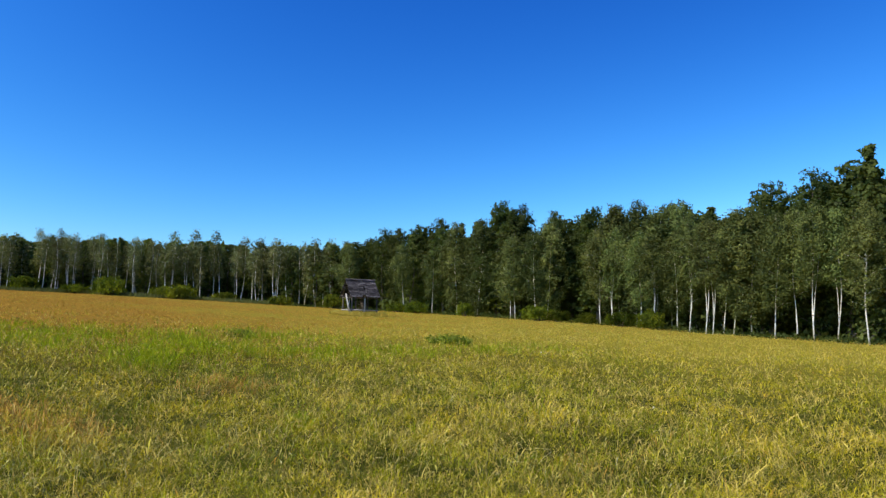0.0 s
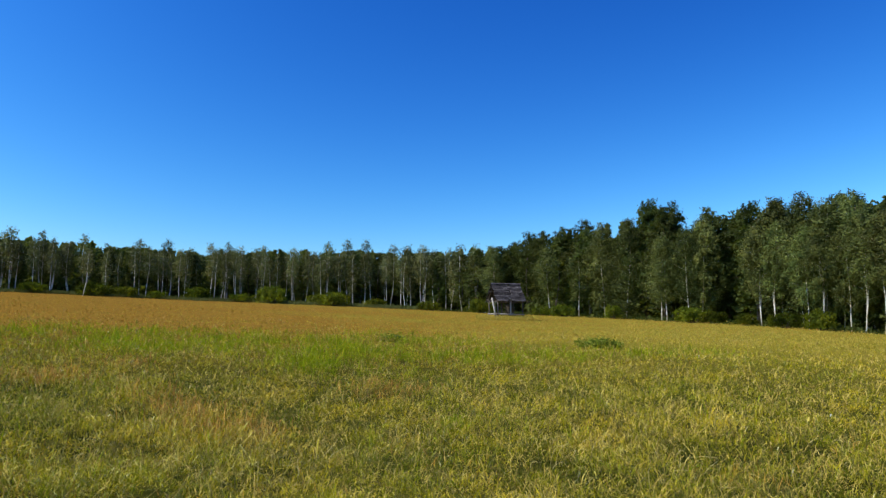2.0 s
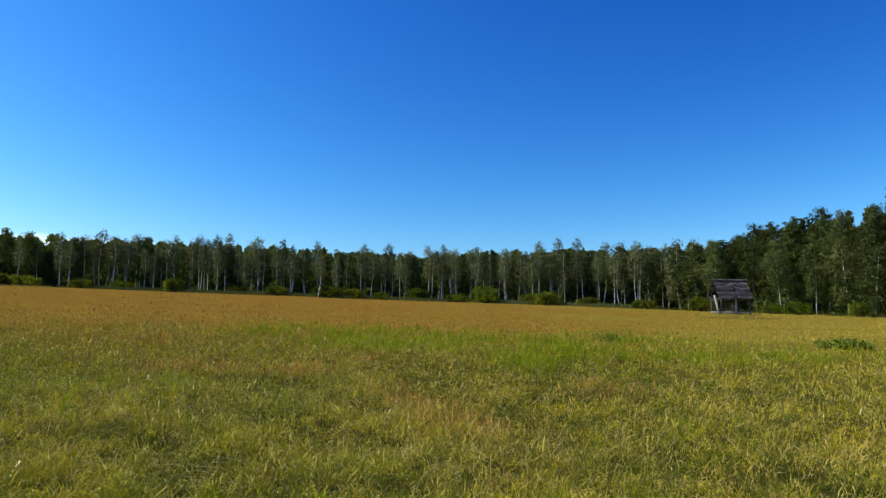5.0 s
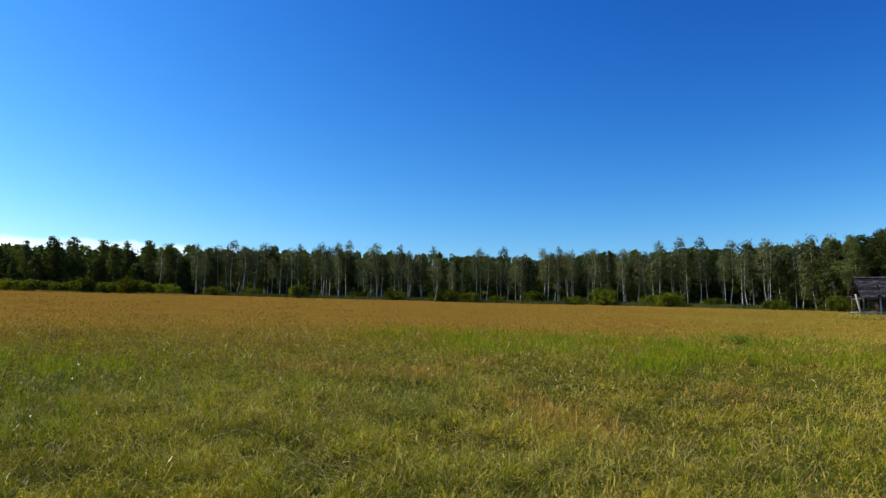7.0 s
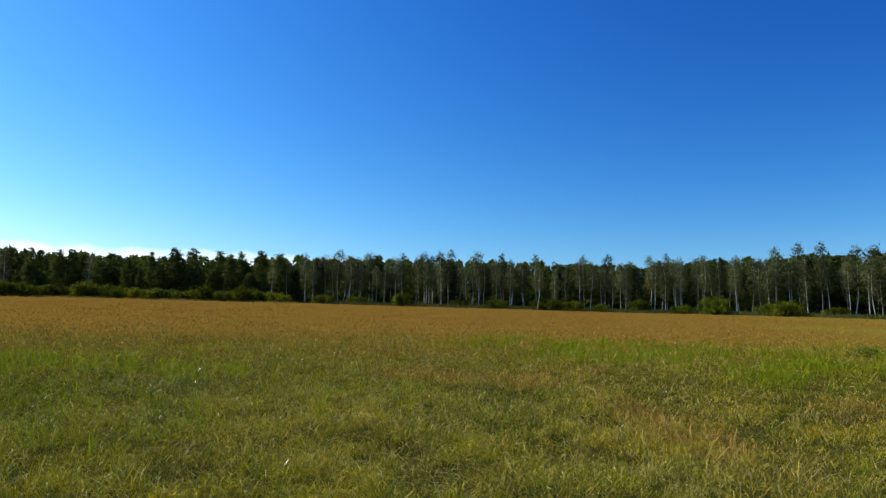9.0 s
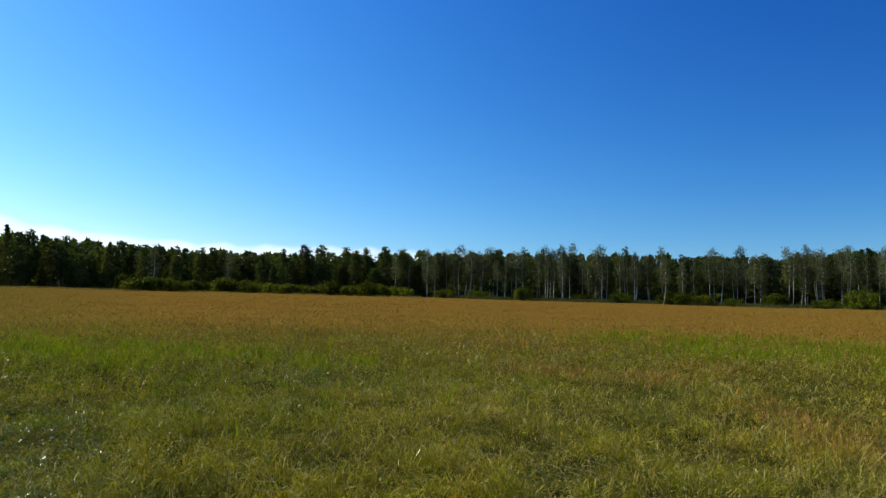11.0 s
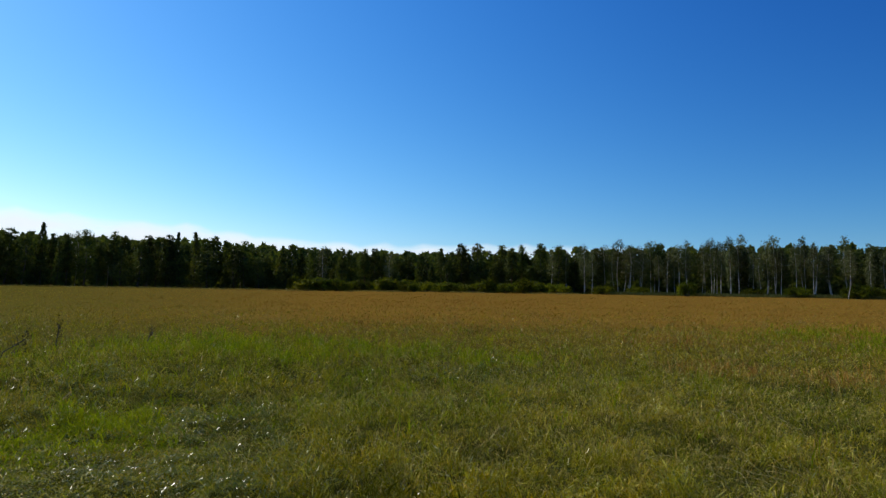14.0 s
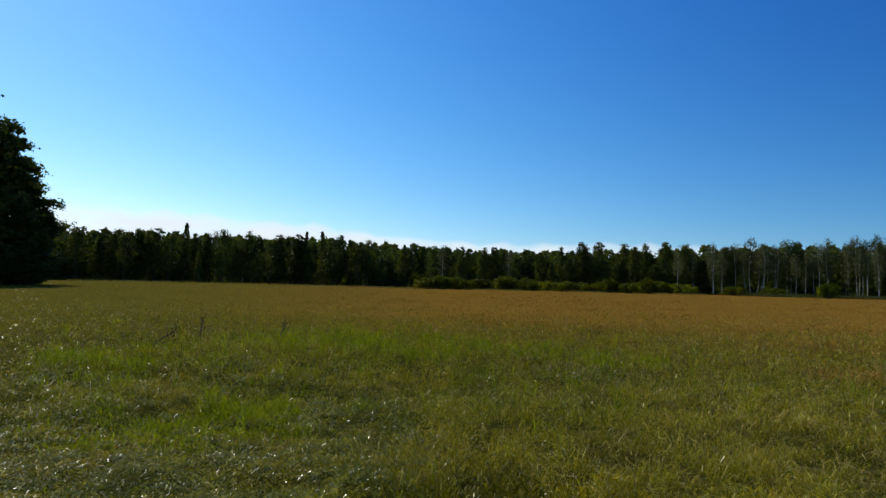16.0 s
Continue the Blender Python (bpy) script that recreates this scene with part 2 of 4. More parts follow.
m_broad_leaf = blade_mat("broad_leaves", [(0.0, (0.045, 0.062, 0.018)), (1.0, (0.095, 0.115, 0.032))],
                         [(0.35, (0.05, 0.072, 0.02)), (0.65, (0.09, 0.108, 0.03))], 0.5, 0.4, translucent=0.45, rough=0.4, spec=0.04, obj_var=0.45, fine=CLUMP_SHADE)
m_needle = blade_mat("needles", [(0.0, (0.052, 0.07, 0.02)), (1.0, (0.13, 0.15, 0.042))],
                     [(0.35, (0.058, 0.078, 0.022)), (0.65, (0.104, 0.125, 0.034))], 0.6, 0.4, translucent=0.45, rough=0.6, spec=0.04, obj_var=0.3, fine=CLUMP_SHADE)
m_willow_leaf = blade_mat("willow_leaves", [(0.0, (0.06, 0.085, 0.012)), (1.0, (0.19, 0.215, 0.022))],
                          [(0.35, (0.06, 0.085, 0.012)), (0.65, (0.13, 0.15, 0.016))], 0.8, 0.4, translucent=0.55, rough=0.4, spec=0.02, obj_var=0.45, fine=CLUMP_SHADE)
m_birch_bark = solid_mat("birch_bark", [(0.36, (0.03, 0.027, 0.024)), (0.44, (0.7, 0.66, 0.57)), (0.7, (0.88, 0.84, 0.74))], 2.6, (1, 1, 4.5), obj_var=0.15)
m_grey_bark = solid_mat("grey_bark", [(0.3, (0.05, 0.043, 0.035)), (0.7, (0.17, 0.15, 0.125))], 6.0, (3, 3, 0.6), bump=0.8, obj_var=0.2)
m_pine_bark = solid_mat("pine_bark", [(0.3, (0.07, 0.04, 0.025)), (0.7, (0.26, 0.14, 0.075))], 5.0, (2, 2, 0.7), bump=0.8, obj_var=0.2)
m_old_wood = solid_mat("weathered_grey_wood", [(0.4, (0.02, 0.017, 0.017)), (0.53, (0.055, 0.048, 0.047)), (0.64, (0.22, 0.205, 0.2)), (0.73, (0.5, 0.48, 0.46))], 5.0, (0.35, 5, 5), bump=0.6, obj_var=0.6)
m_post_wood = solid_mat("weathered_post_wood", [(0.3, (0.06, 0.05, 0.04)), (0.7, (0.2, 0.17, 0.14))], 6.0, (5, 5, 0.4), bump=0.6, obj_var=0.3)
m_pale_wood = solid_mat("pale_barkless_wood", [(0.3, (0.28, 0.255, 0.22)), (0.7, (0.52, 0.49, 0.44))], 6.0, (5, 5, 0.4), bump=0.4)
m_hay = blade_mat("old_hay", [(0.0, (0.05, 0.04, 0.025)), (1.0, (0.13, 0.105, 0.06))], [(0.3, (0.06, 0.05, 0.03)), (0.7, (0.11, 0.09, 0.05))], 2.0, 0.4, translucent=0.05, rough=0.8, spec=0.1)


# ---- the lie of the land ----
EDGE_AZ = [-30, -20, -5, 5, 15, 30, 60, 100]
EDGE_DIST = [72, 82, 105, 135, 160, 172, 188, 188]
RISE_AZ = [-180, -135, -90, -60, -42, -30, -24, -18, -12, -5, 3, 10, 14, 20, 26, 31, 38, 45, 53, 61, 68, 76, 85, 93, 99, 107, 125, 150, 180]
RISE_EL = [-1.6, -2.8, -2.6, -1.8, -1.0, -0.6, -0.4, -0.1, 0.35, 0.6, 0.9, 1.1, 1.3, 1.5, 1.68, 1.75, 2.0, 2.12, 2.3, 2.38, 2.44, 2.4, 2.38, 2.3, 2.2, 1.95, 1.4, 0.0, -1.6]
EYE = 1.65


def edge(az):
    """How far off the wood's edge stands."""
    return np.interp(az, EDGE_AZ, EDGE_DIST)


def rise(az):
    s = 0
    for k, w in ((-4, 1), (-2, 2), (0, 3), (2, 2), (4, 1)):
        a = (np.asarray(az, float) + k + 180) % 360 - 180
        s = s + w * (np.tan(np.radians(np.interp(a, RISE_AZ, RISE_EL))) + 1.15 / edge(a))
    return s / 9


def waves(x, y, size, seed):
    """A smooth random field, about -1 to 1."""
    r = np.random.RandomState(seed)
    s = 0
    for k in range(7):
        a, q = r.uniform(0, 2 * np.pi), r.uniform(0.6, 1.9) * 2 * np.pi / size
        s = s + np.sin(q * (np.cos(a) * x + np.sin(a) * y) + r.uniform(0, 6.28) + 1.3 * np.sin(q * 0.6 * (np.sin(a) * x - np.cos(a) * y) + r.uniform(0, 6.28)))
    return s / 3.2


def ground(x, y):
    x, y = np.asarray(x, float), np.asarray(y, float)
    r = np.hypot(x, y)
    az = np.degrees(np.arctan2(-x, y))
    far = np.where(r < 350, r, 350 + (r - 350) * np.exp(-(r - 350) / 900))
    return rise(az) * far + 0.035 * waves(x, y, 2.2, 5) * np.clip(r / 3, 0, 1) * np.exp(-r / 60) + 0.09 * waves(x, y, 14, 6) * np.clip(r / 8, 0, 1) * np.exp(-r / 90)


def at(az, d):
    """A place on the ground d metres off, az degrees left of +y."""
    a = radians(az)
    x, y = -d * math.sin(a), d * math.cos(a)
    return Vector((x, y, float(ground(x, y))))


# ---- mesh helpers ----
def tri_mesh(name, verts, tris, mats, mat_ids=None, smooth=True):
    verts, tris = np.asarray(verts, np.float32), np.asarray(tris, np.int32)
    me = bpy.data.meshes.new(name)
    me.vertices.add(len(verts))
    me.vertices.foreach_set("co", verts.ravel())
    me.loops.add(tris.size)
    me.loops.foreach_set("vertex_index", tris.ravel())
    me.polygons.add(len(tris))
    me.polygons.foreach_set("loop_start", np.arange(0, tris.size, 3, dtype=np.int32))
    for m in mats:
        me.materials.append(m)
    if mat_ids is not None:
        me.polygons.foreach_set("material_index", np.asarray(mat_ids, np.int32))
    me.polygons.foreach_set("use_smooth", np.full(len(tris), smooth))
    me.update(calc_edges=True)
    return me


def part(name, mesh, parent, label="", m=None):
    ob = new(name, mesh)
    ob.parent = parent
    if m is not None:
        ob.matrix_basis = m
    return tagged(ob, label)


class Build:
    """Collects triangles for one mesh."""

    def __init__(self):
        self.v, self.f, self.n = [], [], 0

    def add(self, v, f):
        self.v.append(np.asarray(v, float))
        self.f.append(np.asarray(f, int) + self.n)
        self.n += len(v)

    def tube(self, points, radii, sides=7):
        pts = np.asarray(points, float)
        k = len(pts)
        ang = np.linspace(0, 2 * np.pi, sides, endpoint=False)
        v = []
        for i in range(k):
            d = pts[min(i + 1, k - 1)] - pts[max(i - 1, 0)]
            d = d / (np.linalg.norm(d) + 1e-9)
            a = np.cross(d, [0.31, 0.95, 0.05])
            a /= np.linalg.norm(a) + 1e-9
            b = np.cross(d, a)
            v.append(pts[i] + radii[i] * (np.outer(np.cos(ang), a) + np.outer(np.sin(ang), b)))
        v = np.vstack(v + [pts[:1], pts[-1:]])
        f = []
        for i in range(k - 1):
            for s in range(sides):
                p, q = i * sides + s, i * sides + (s + 1) % sides
                f += [(p, q, q + sides), (p, q + sides, p + sides)]
        for s in range(sides):
            f += [(k * sides, (s + 1) % sides, s), (k * sides + 1, (k - 1) * sides + s, (k - 1) * sides + (s + 1) % sides)]
        self.add(v, f)

    def board(self, size, m, wob=0.0, rng=None):
        """A board with chamfered long edges, slightly bent."""
        sx, sy, sz = (s / 2 for s in size)
        c = min(sy, sz) * 0.3
        ring = [(-sy, -sz + c), (-sy + c, -sz), (sy - c, -sz), (sy, -sz + c), (sy, sz - c), (sy - c, sz), (-sy + c, sz), (-sy, sz - c)]
        v, f, k = [], [], 4
        for i in range(k):
            u = -sx + 2 * sx * i / (k - 1)
            oy, oz = (rng.normal(0, wob, 2) if rng is not None else (0, 0))
            v += [(u, y + oy, z + oz) for y, z in ring]
        for i in range(k - 1):
            for s in range(8):
                p, q = i * 8 + s, i * 8 + (s + 1) % 8
                f += [(p, q, q + 8), (p, q + 8, p + 8)]
        for s in range(1, 7):
            f += [(0, s + 1, s), ((k - 1) * 8, (k - 1) * 8 + s, (k - 1) * 8 + s + 1)]
        m3 = np.array(m.to_3x3())
        self.add(np.asarray(v) @ m3.T + np.array(m.translation), f)

    def leaves(self, centers, size, rng, droop=0.0, aspect=0.62, out=None, single=False):
        """Leaf sprays at the given places, turned at random, or facing roughly the way out; single: one triangle each."""
        n = len(centers)
        a = rng.normal(size=(n, 3))
        a[:, 2] -= droop
        a /= np.linalg.norm(a, axis=1, keepdims=True)
        b = np.cross(a, rng.normal(size=(n, 3)))
        if out is not None:
            face = out + 0.85 * rng.normal(size=(n, 3))
            face /= np.linalg.norm(face, axis=1, keepdims=True) + 1e-9
            a = np.cross(face, a)
            a /= np.linalg.norm(a, axis=1, keepdims=True) + 1e-9
            b = np.cross(face, a)
        b /= np.linalg.norm(b, axis=1, keepdims=True) + 1e-9
        nrm = np.cross(a, b)
        s = size * rng.uniform(0.6, 1.35, (n, 1))
        if single:
            p = np.stack([centers + a * s * 0.62, centers - a * s * 0.38 + b * s * aspect * 0.62, centers - a * s * 0.38 - b * s * aspect * 0.62], 1)
            self.add(p.reshape(-1, 3), np.arange(3 * n).reshape(-1, 3))
            return
        p = np.stack([centers - a * s * 0.5, centers + b * s * aspect * 0.5 + nrm * s * 0.08, centers + a * s * 0.5, centers - b * s * aspect * 0.5 + nrm * s * 0.08], 1)
        i = np.arange(n)[:, None] * 4
        f = np.stack([np.hstack([i, i + 1, i + 2]), np.hstack([i, i + 2, i + 3])], 1).reshape(-1, 3)
        self.add(p.reshape(-1, 3), f)

    def mesh(self, name, mat, smooth=True):
        return tri_mesh(name, np.vstack(self.v), np.vstack(self.f), [mat], None, smooth)


# ---- the ground sheet ----
ring_r = np.concatenate([[0.4], np.geomspace(1.2, 60, 60), np.geomspace(64, 4200, 34)])
ring_a = np.radians(np.arange(0, 360, 2.0))
gx, gy = -np.outer(ring_r, np.sin(ring_a)), np.outer(ring_r, np.cos(ring_a))
gv = np.stack([gx, gy, ground(gx, gy)], -1).reshape(-1, 3)
gf, na = [], len(ring_a)
for i in range(len(ring_r) - 1):
    j = np.arange(na)
    p, q = i * na + j, i * na + (j + 1) % na
    gf += [np.stack([p, q, q + na], 1), np.stack([p, q + na, p + na], 1)]
gf.append(np.stack([np.arange(1, na - 1) * 0, np.arange(2, na), np.arange(1, na - 1)], 1))
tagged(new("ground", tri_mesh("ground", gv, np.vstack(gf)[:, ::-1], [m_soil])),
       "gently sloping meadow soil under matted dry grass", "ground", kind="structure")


# ---- the meadow's grass ----
def spread(n, r0, r1, a0, a1, rng, clump=0.0, power=0.0):
    """Places over the meadow, thinning out with distance."""
    u = rng.uniform(0, 1, n)
    if power:
        r = (r0 ** -power + u * (r1 ** -power - r0 ** -power)) ** (-1 / power)
    else:
        r = r0 * (r1 / r0) ** u
    a = np.radians(rng.uniform(a0, a1, n))
    if clump:
        k = 9
        r, a = np.repeat(r[::k], k)[:n], np.repeat(a[::k], k)[:n]
    x, y = -r * np.sin(a), r * np.cos(a)
    if clump:
        s = clump * (1 + r / 12)
        x, y = x + rng.normal(0, 1, n) * s, y + rng.normal(0, 1, n) * s
    r = np.hypot(x, y)
    keep = r < np.minimum(edge(np.degrees(np.arctan2(-x, y))) + 6, 400)
    return x[keep], y[keep], r[keep]


def blades(x, y, h, w, lean, rng, lift=0.0):
    """Bent pointed blades, two triangles each. lean: 0 upright, 1 and more lying over."""
    n = len(x)
    th, ph = rng.uniform(0, 2 * np.pi, n), rng.uniform(0, np.pi, n)
    base = np.stack([x, y, ground(x, y) + lift], 1)
    out = np.stack([np.cos(th), np.sin(th), 0 * th], 1)
    a1, a2 = np.clip(lean * 0.6, 0, 1.5)[:, None], np.clip(lean * 1.5, 0, 2.1)[:, None]
    up = np.array([0, 0, 1.0])
    s = np.stack([np.cos(ph), np.sin(ph), 0.3 * np.cos(3 * ph)], 1) * (w / 2)[:, None]
    mid = base + (up * np.cos(a1) + out * np.sin(a1)) * (0.5 * h)[:, None]
    tip = mid + (up * np.cos(a2) + out * np.sin(a2)) * (0.5 * h)[:, None]
    v = np.stack([base, mid - s, tip, mid + s], 1).reshape(-1, 3)
    i = np.arange(n)[:, None] * 4
    f = np.stack([np.hstack([i, i + 1, i + 3]), np.hstack([i + 1, i + 2, i + 3])], 1).reshape(-1, 3)
    return v, f


def trodden(x, y):
    """1 where the grass has been trodden down, near the track."""
    az, r = np.degrees(np.arctan2(-x, y)), np.hypot(x, y)
    return np.clip((az - 72 + 6 * np.sin(r * 0.7)) / 12, 0, 1) * np.clip((11.5 - r) / 4, 0, 1) + 0.15 * np.clip((az - 99) / 6, 0, 1) * np.clip((22 - r) / 6, 0, 1)


def tussock(x, y):
    """How far the matted grass swells above the soil."""
    return 0.13 * np.clip(waves(x, y, 0.7, 23), -0.6, 1.2) + 0.08 * waves(x, y, 3.0, 24)


def meadow(name, label, n, r0, r1, seed, hgt, wid, mat, lean=(0.1, 0.6), clump=0.1, where=None, lift=0.0, sweep=(-39, 115), power=0.4):
    rng = np.random.RandomState(seed)
    x, y, r = spread(n, r0, r1, *sweep, rng, clump, power)
    if where is not None:
        k = rng.uniform(0, 1, len(x)) < where(x, y, r)
        x, y, r = x[k], y[k], r[k]
    flat = np.clip(trodden(x, y), 0, 1)
    tall = 1 + 0.28 * waves(x, y, 3.2, 21) + 0.2 * waves(x, y, 0.9, 22)
    h = rng.uniform(*hgt, len(x)) * np.clip(tall, 0.4, 1.6) * (1 - 0.45 * flat) * np.clip(26 / r, 0.45, 1)
    w = np.maximum(wid, r * 0.00074) * rng.uniform(0.7, 1.4, len(x))
    up = (lift * rng.uniform(0, 1, len(x)) + np.clip(tussock(x, y), -0.05, 0.3)) * (1 - 0.8 * flat)
    v, f = blades(x, y, h, w, rng.uniform(*lean, len(x)) + 0.5 * flat, rng, up)
    return tagged(new(name, tri_mesh(name, v, f, [mat], None, False)), label, "grass", kind="stuff")


# where reddish heads gather, and where the growth is lush: azimuth, distance, spread in metres
RED = [(39.2, 13.8, 0.5), (30.9, 11.3, 0.42), (27.1, 9.4, 0.36), (47.5, 14.9, 0.5), (15.6, 13.6, 0.45), (49.9, 21.8, 0.8), (45.3, 15.0, 0.5), (-8.8, 7.2, 0.25), (22.0, 23.0, 0.6), (35.0, 17.0, 0.4)]
LUSH = [(36.7, 28.0, 2.3), (33.5, 29.5, 2.0), (29.5, 26.5, 1.4), (23.2, 25.6, 1.9), (36.0, 22.5, 1.3), (29.0, 20.5, 1.3), (19.0, 21.0, 1.4), (11.5, 20.5, 1.2), (22.0, 17.0, 0.8), (5.0, 23.0, 1.2), (-3.0, 25.0, 1.1), (15.1, 32.0, 1.5), (10.0, 29.0, 1.4), (-8.0, 29.0, 0.9), (15.3, 16.6, 0.35), (62.0, 16.0, 0.8), (70.5, 17.5, 0.8),
        (75.0, 18.1, 1.1), (79.3, 16.3, 1.0), (83.0, 22.0, 1.2), (88.0, 18.0, 1.1), (92.4, 9.3, 0.7), (100.6, 14.2, 1.2)]
SILVER = [(99.1, 9.0, 0.9), (87.9, 9.6, 0.7), (95.4, 6.8, 0.8), (85.4, 6.9, 0.7), (87.6, 9.0, 0.5), (85.4, 8.1, 0.6), (90.1, 12.1, 0.7), (65.0, 14.3, 0.6), (63.7, 17.2, 0.6), (104.0, 7.4, 0.8), (103.0, 12.5, 0.7)]


def near_any(x, y, spots):
    s = 0
    for az, d, w in spots:
        a = radians(az)
        s = s + np.exp(-((x + d * math.sin(a)) ** 2 + (y - d * math.cos(a)) ** 2) / (2 * w * w))
    return np.clip(s, 0, 1)


def ripe(x, y, r):
    az = np.degrees(np.arctan2(-x, y))
    return np.clip((r - 18 - np.clip(12 - az, 0, 30) * 0.8 - np.clip(az - 70, 0, 30) * 0.4 + 6 * waves(x, y, 12, 51) + 3 * waves(x, y, 3.5, 55)) / 36, 0, 1) ** 1.2 * np.clip(0.35 + (az + 22) / 50, 0.35, 1) * np.clip(1 - (az - 72) / 30, 0.12, 1)


def seedy(x, y, r):
    patch = np.clip(waves(x, y, 5, 41) - 0.6, 0, 1)
    return np.clip(0.015 + 0.98 * ripe(x, y, r) + 0.15 * patch + 0.55 * near_any(x, y, RED), 0, 1) * (1 - np.clip(trodden(x, y), 0, 1))


def tufts(x, y, r):
    """Lush growth: the large patches, and small tufts scattered mostly on the sunward side."""
    az = np.degrees(np.arctan2(-x, y))
    small = np.clip(waves(x, y, 1.1, 53) - 0.45, 0, 1) * np.clip((az - 35) / 25, 0.2, 1) * np.clip((r - 6) / 5, 0, 1) * np.clip((28 - r) / 8, 0, 1)
    return near_any(x, y, LUSH) * np.clip(0.2 + 0.7 * waves(x, y, 1.6, 52) + 0.5 * waves(x, y, 4.5, 57), 0.03, 1) + 0.2 * small


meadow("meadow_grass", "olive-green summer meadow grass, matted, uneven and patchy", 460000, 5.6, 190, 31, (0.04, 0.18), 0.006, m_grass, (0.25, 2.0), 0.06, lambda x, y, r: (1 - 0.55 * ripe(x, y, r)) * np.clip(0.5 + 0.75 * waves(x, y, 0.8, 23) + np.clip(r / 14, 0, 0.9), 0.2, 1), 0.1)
meadow("dry_stem_grass", "pale dry grass stems tangled in the meadow", 150000, 5.6, 190, 32, (0.05, 0.22), 0.0036, m_stem, (0.2, 2.0), 0.05, lambda x, y, r: (1 - 0.9 * ripe(x, y, r)) * (1 - 0.4 * np.clip((np.degrees(np.arctan2(-x, y)) - 50) / 30, 0, 1)), 0.16)
meadow("ripe_grass", "tawny ripe grass stems over the far meadow", 165000, 16, 190, 34, (0.06, 0.16), 0.004, m_ripe, (0.05, 0.7), 0.1, ripe, 0.08)
meadow("bleached_grass", "pale yellow bleached grass below the near wood", 34000, 26, 110, 42, (0.1, 0.26), 0.004, m_bleached, (0.05, 0.8), 0.1, lambda x, y, r: np.clip((r - 26) / 25, 0, 1) * np.clip((14 - np.degrees(np.arctan2(-x, y))) / 20, 0, 1), 0.1, (-39, 14))
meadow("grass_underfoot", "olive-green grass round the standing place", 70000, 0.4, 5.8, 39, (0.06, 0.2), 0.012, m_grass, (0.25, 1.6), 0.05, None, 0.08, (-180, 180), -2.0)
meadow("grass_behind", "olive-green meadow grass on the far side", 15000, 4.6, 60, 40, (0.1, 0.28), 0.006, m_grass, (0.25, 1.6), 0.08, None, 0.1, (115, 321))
meadow("fallen_stems", "long bleached stems fallen across the grass", 2600, 4.8, 40, 36, (0.3, 0.75), 0.0045, m_stem, (0.9, 2.2), 0.0, None, 0.2)
meadow("trodden_grass", "trodden grass lying flat and shining in the sun", 190000, 5.6, 19, 37, (0.07, 0.2), 0.0065, m_shiny, (1.0, 1.9), 0.05, lambda x, y, r: np.clip(0.25 * trodden(x, y) + near_any(x, y, SILVER) * (0.55 + 0.5 * waves(x, y, 0.7, 54)), 0, 1), 0.06, (58, 115))
meadow("arching_grass", "broad fresh-green blades arching over the matted grass", 115000, 5.6, 24, 43, (0.1, 0.26), 0.0095, m_arch, (0.7, 1.5), 0.05,
       lambda x, y, r: np.clip(0.45 + 0.6 * waves(x, y, 1.6, 56), 0.08, 1) * np.clip((np.degrees(np.arctan2(-x, y)) - 18) / 30, 0.05, 1), 0.1, (-39, 112), 0.6)
meadow("reddish_grass", "small drifts of reddish grass heads", 120000, 5.5, 24, 38, (0.12, 0.28), 0.004, m_red, (0.1, 1.3), 0.06, lambda x, y, r: 0.7 * near_any(x, y, RED), 0.14, (8, 62))
meadow("lush_grass", "lush bright-green tufts in the meadow", 640000, 6.5, 34, 35, (0.14, 0.36), 0.01, m_lush, (0.1, 1.2), 0.1, tufts, 0.1, (-11, 104))


def seed_heads(n, seed):
    """Loose reddish heads of bent grass over the stem tops: thin spindles."""
    rng = np.random.RandomState(seed)
    x, y, r = spread(n, 5, 190, -39, 115, rng, 0.09, 0.25)
    k = rng.uniform(0, 1, len(x)) < seedy(x, y, r)
    x, y, r = x[k], y[k], r[k]
    n = len(x)
    h = rng.uniform(0.14, 0.3, n) * np.clip(26 / r, 0.5, 1) * np.clip(1 + 0.25 * waves(x, y, 3.2, 21), 0.6, 1.4)
    c = np.stack([x, y, ground(x, y) + h], 1)
    ln = rng.uniform(0.03, 0.08, n)[:, None]
    wd = np.maximum(0.0025, r * 0.0003)[:, None] * rng.uniform(0.7, 1.3, (n, 1))
    d = rng.normal(0, 0.6, (n, 3))
    d[:, 2] = 1
    ph = rng.uniform(0, np.pi, n)
    s = np.stack([np.cos(ph), np.sin(ph), 0 * ph], 1) * wd
    v = np.stack([c - d * ln, c - s, c + d * ln, c + s], 1).reshape(-1, 3)
    i = np.arange(n)[:, None] * 4
    f = np.stack([np.hstack([i, i + 1, i + 2]), np.hstack([i, i + 2, i + 3])], 1).reshape(-1, 3)
    tagged(new("grass_seed_heads", tri_mesh("grass_seed_heads", v, f, [m_seed])), "rust-orange seed heads hazing over the ripe meadow", "grass", kind="stuff")


seed_heads(120000, 33)


def edge_strip(name, label, a0, a1, near, far, n, hgt, mat, seed):
    """Growth of its own kind along the foot of the wood."""
    rng = np.random.RandomState(seed)
    az = rng.uniform(a0, a1, n)
    d = edge(az) - rng.uniform(near, far, n) * (0.7 + 0.3 * np.sin(az * 0.9))
    x, y = -d * np.sin(np.radians(az)), d * np.cos(np.radians(az))
    v, f = blades(x, y, rng.uniform(*hgt, n), np.full(n, 0.09), rng.uniform(0.05, 0.6, n), rng, 0.0)
    tagged(new(name, tri_mesh(name, v, f, [mat])), label, "grass", kind="stuff")


edge_strip("sedge", "grey-green sedge along the foot of the wood", 12, 54, -3, 11, 26000, (0.5, 1.0), m_sedge, 61)
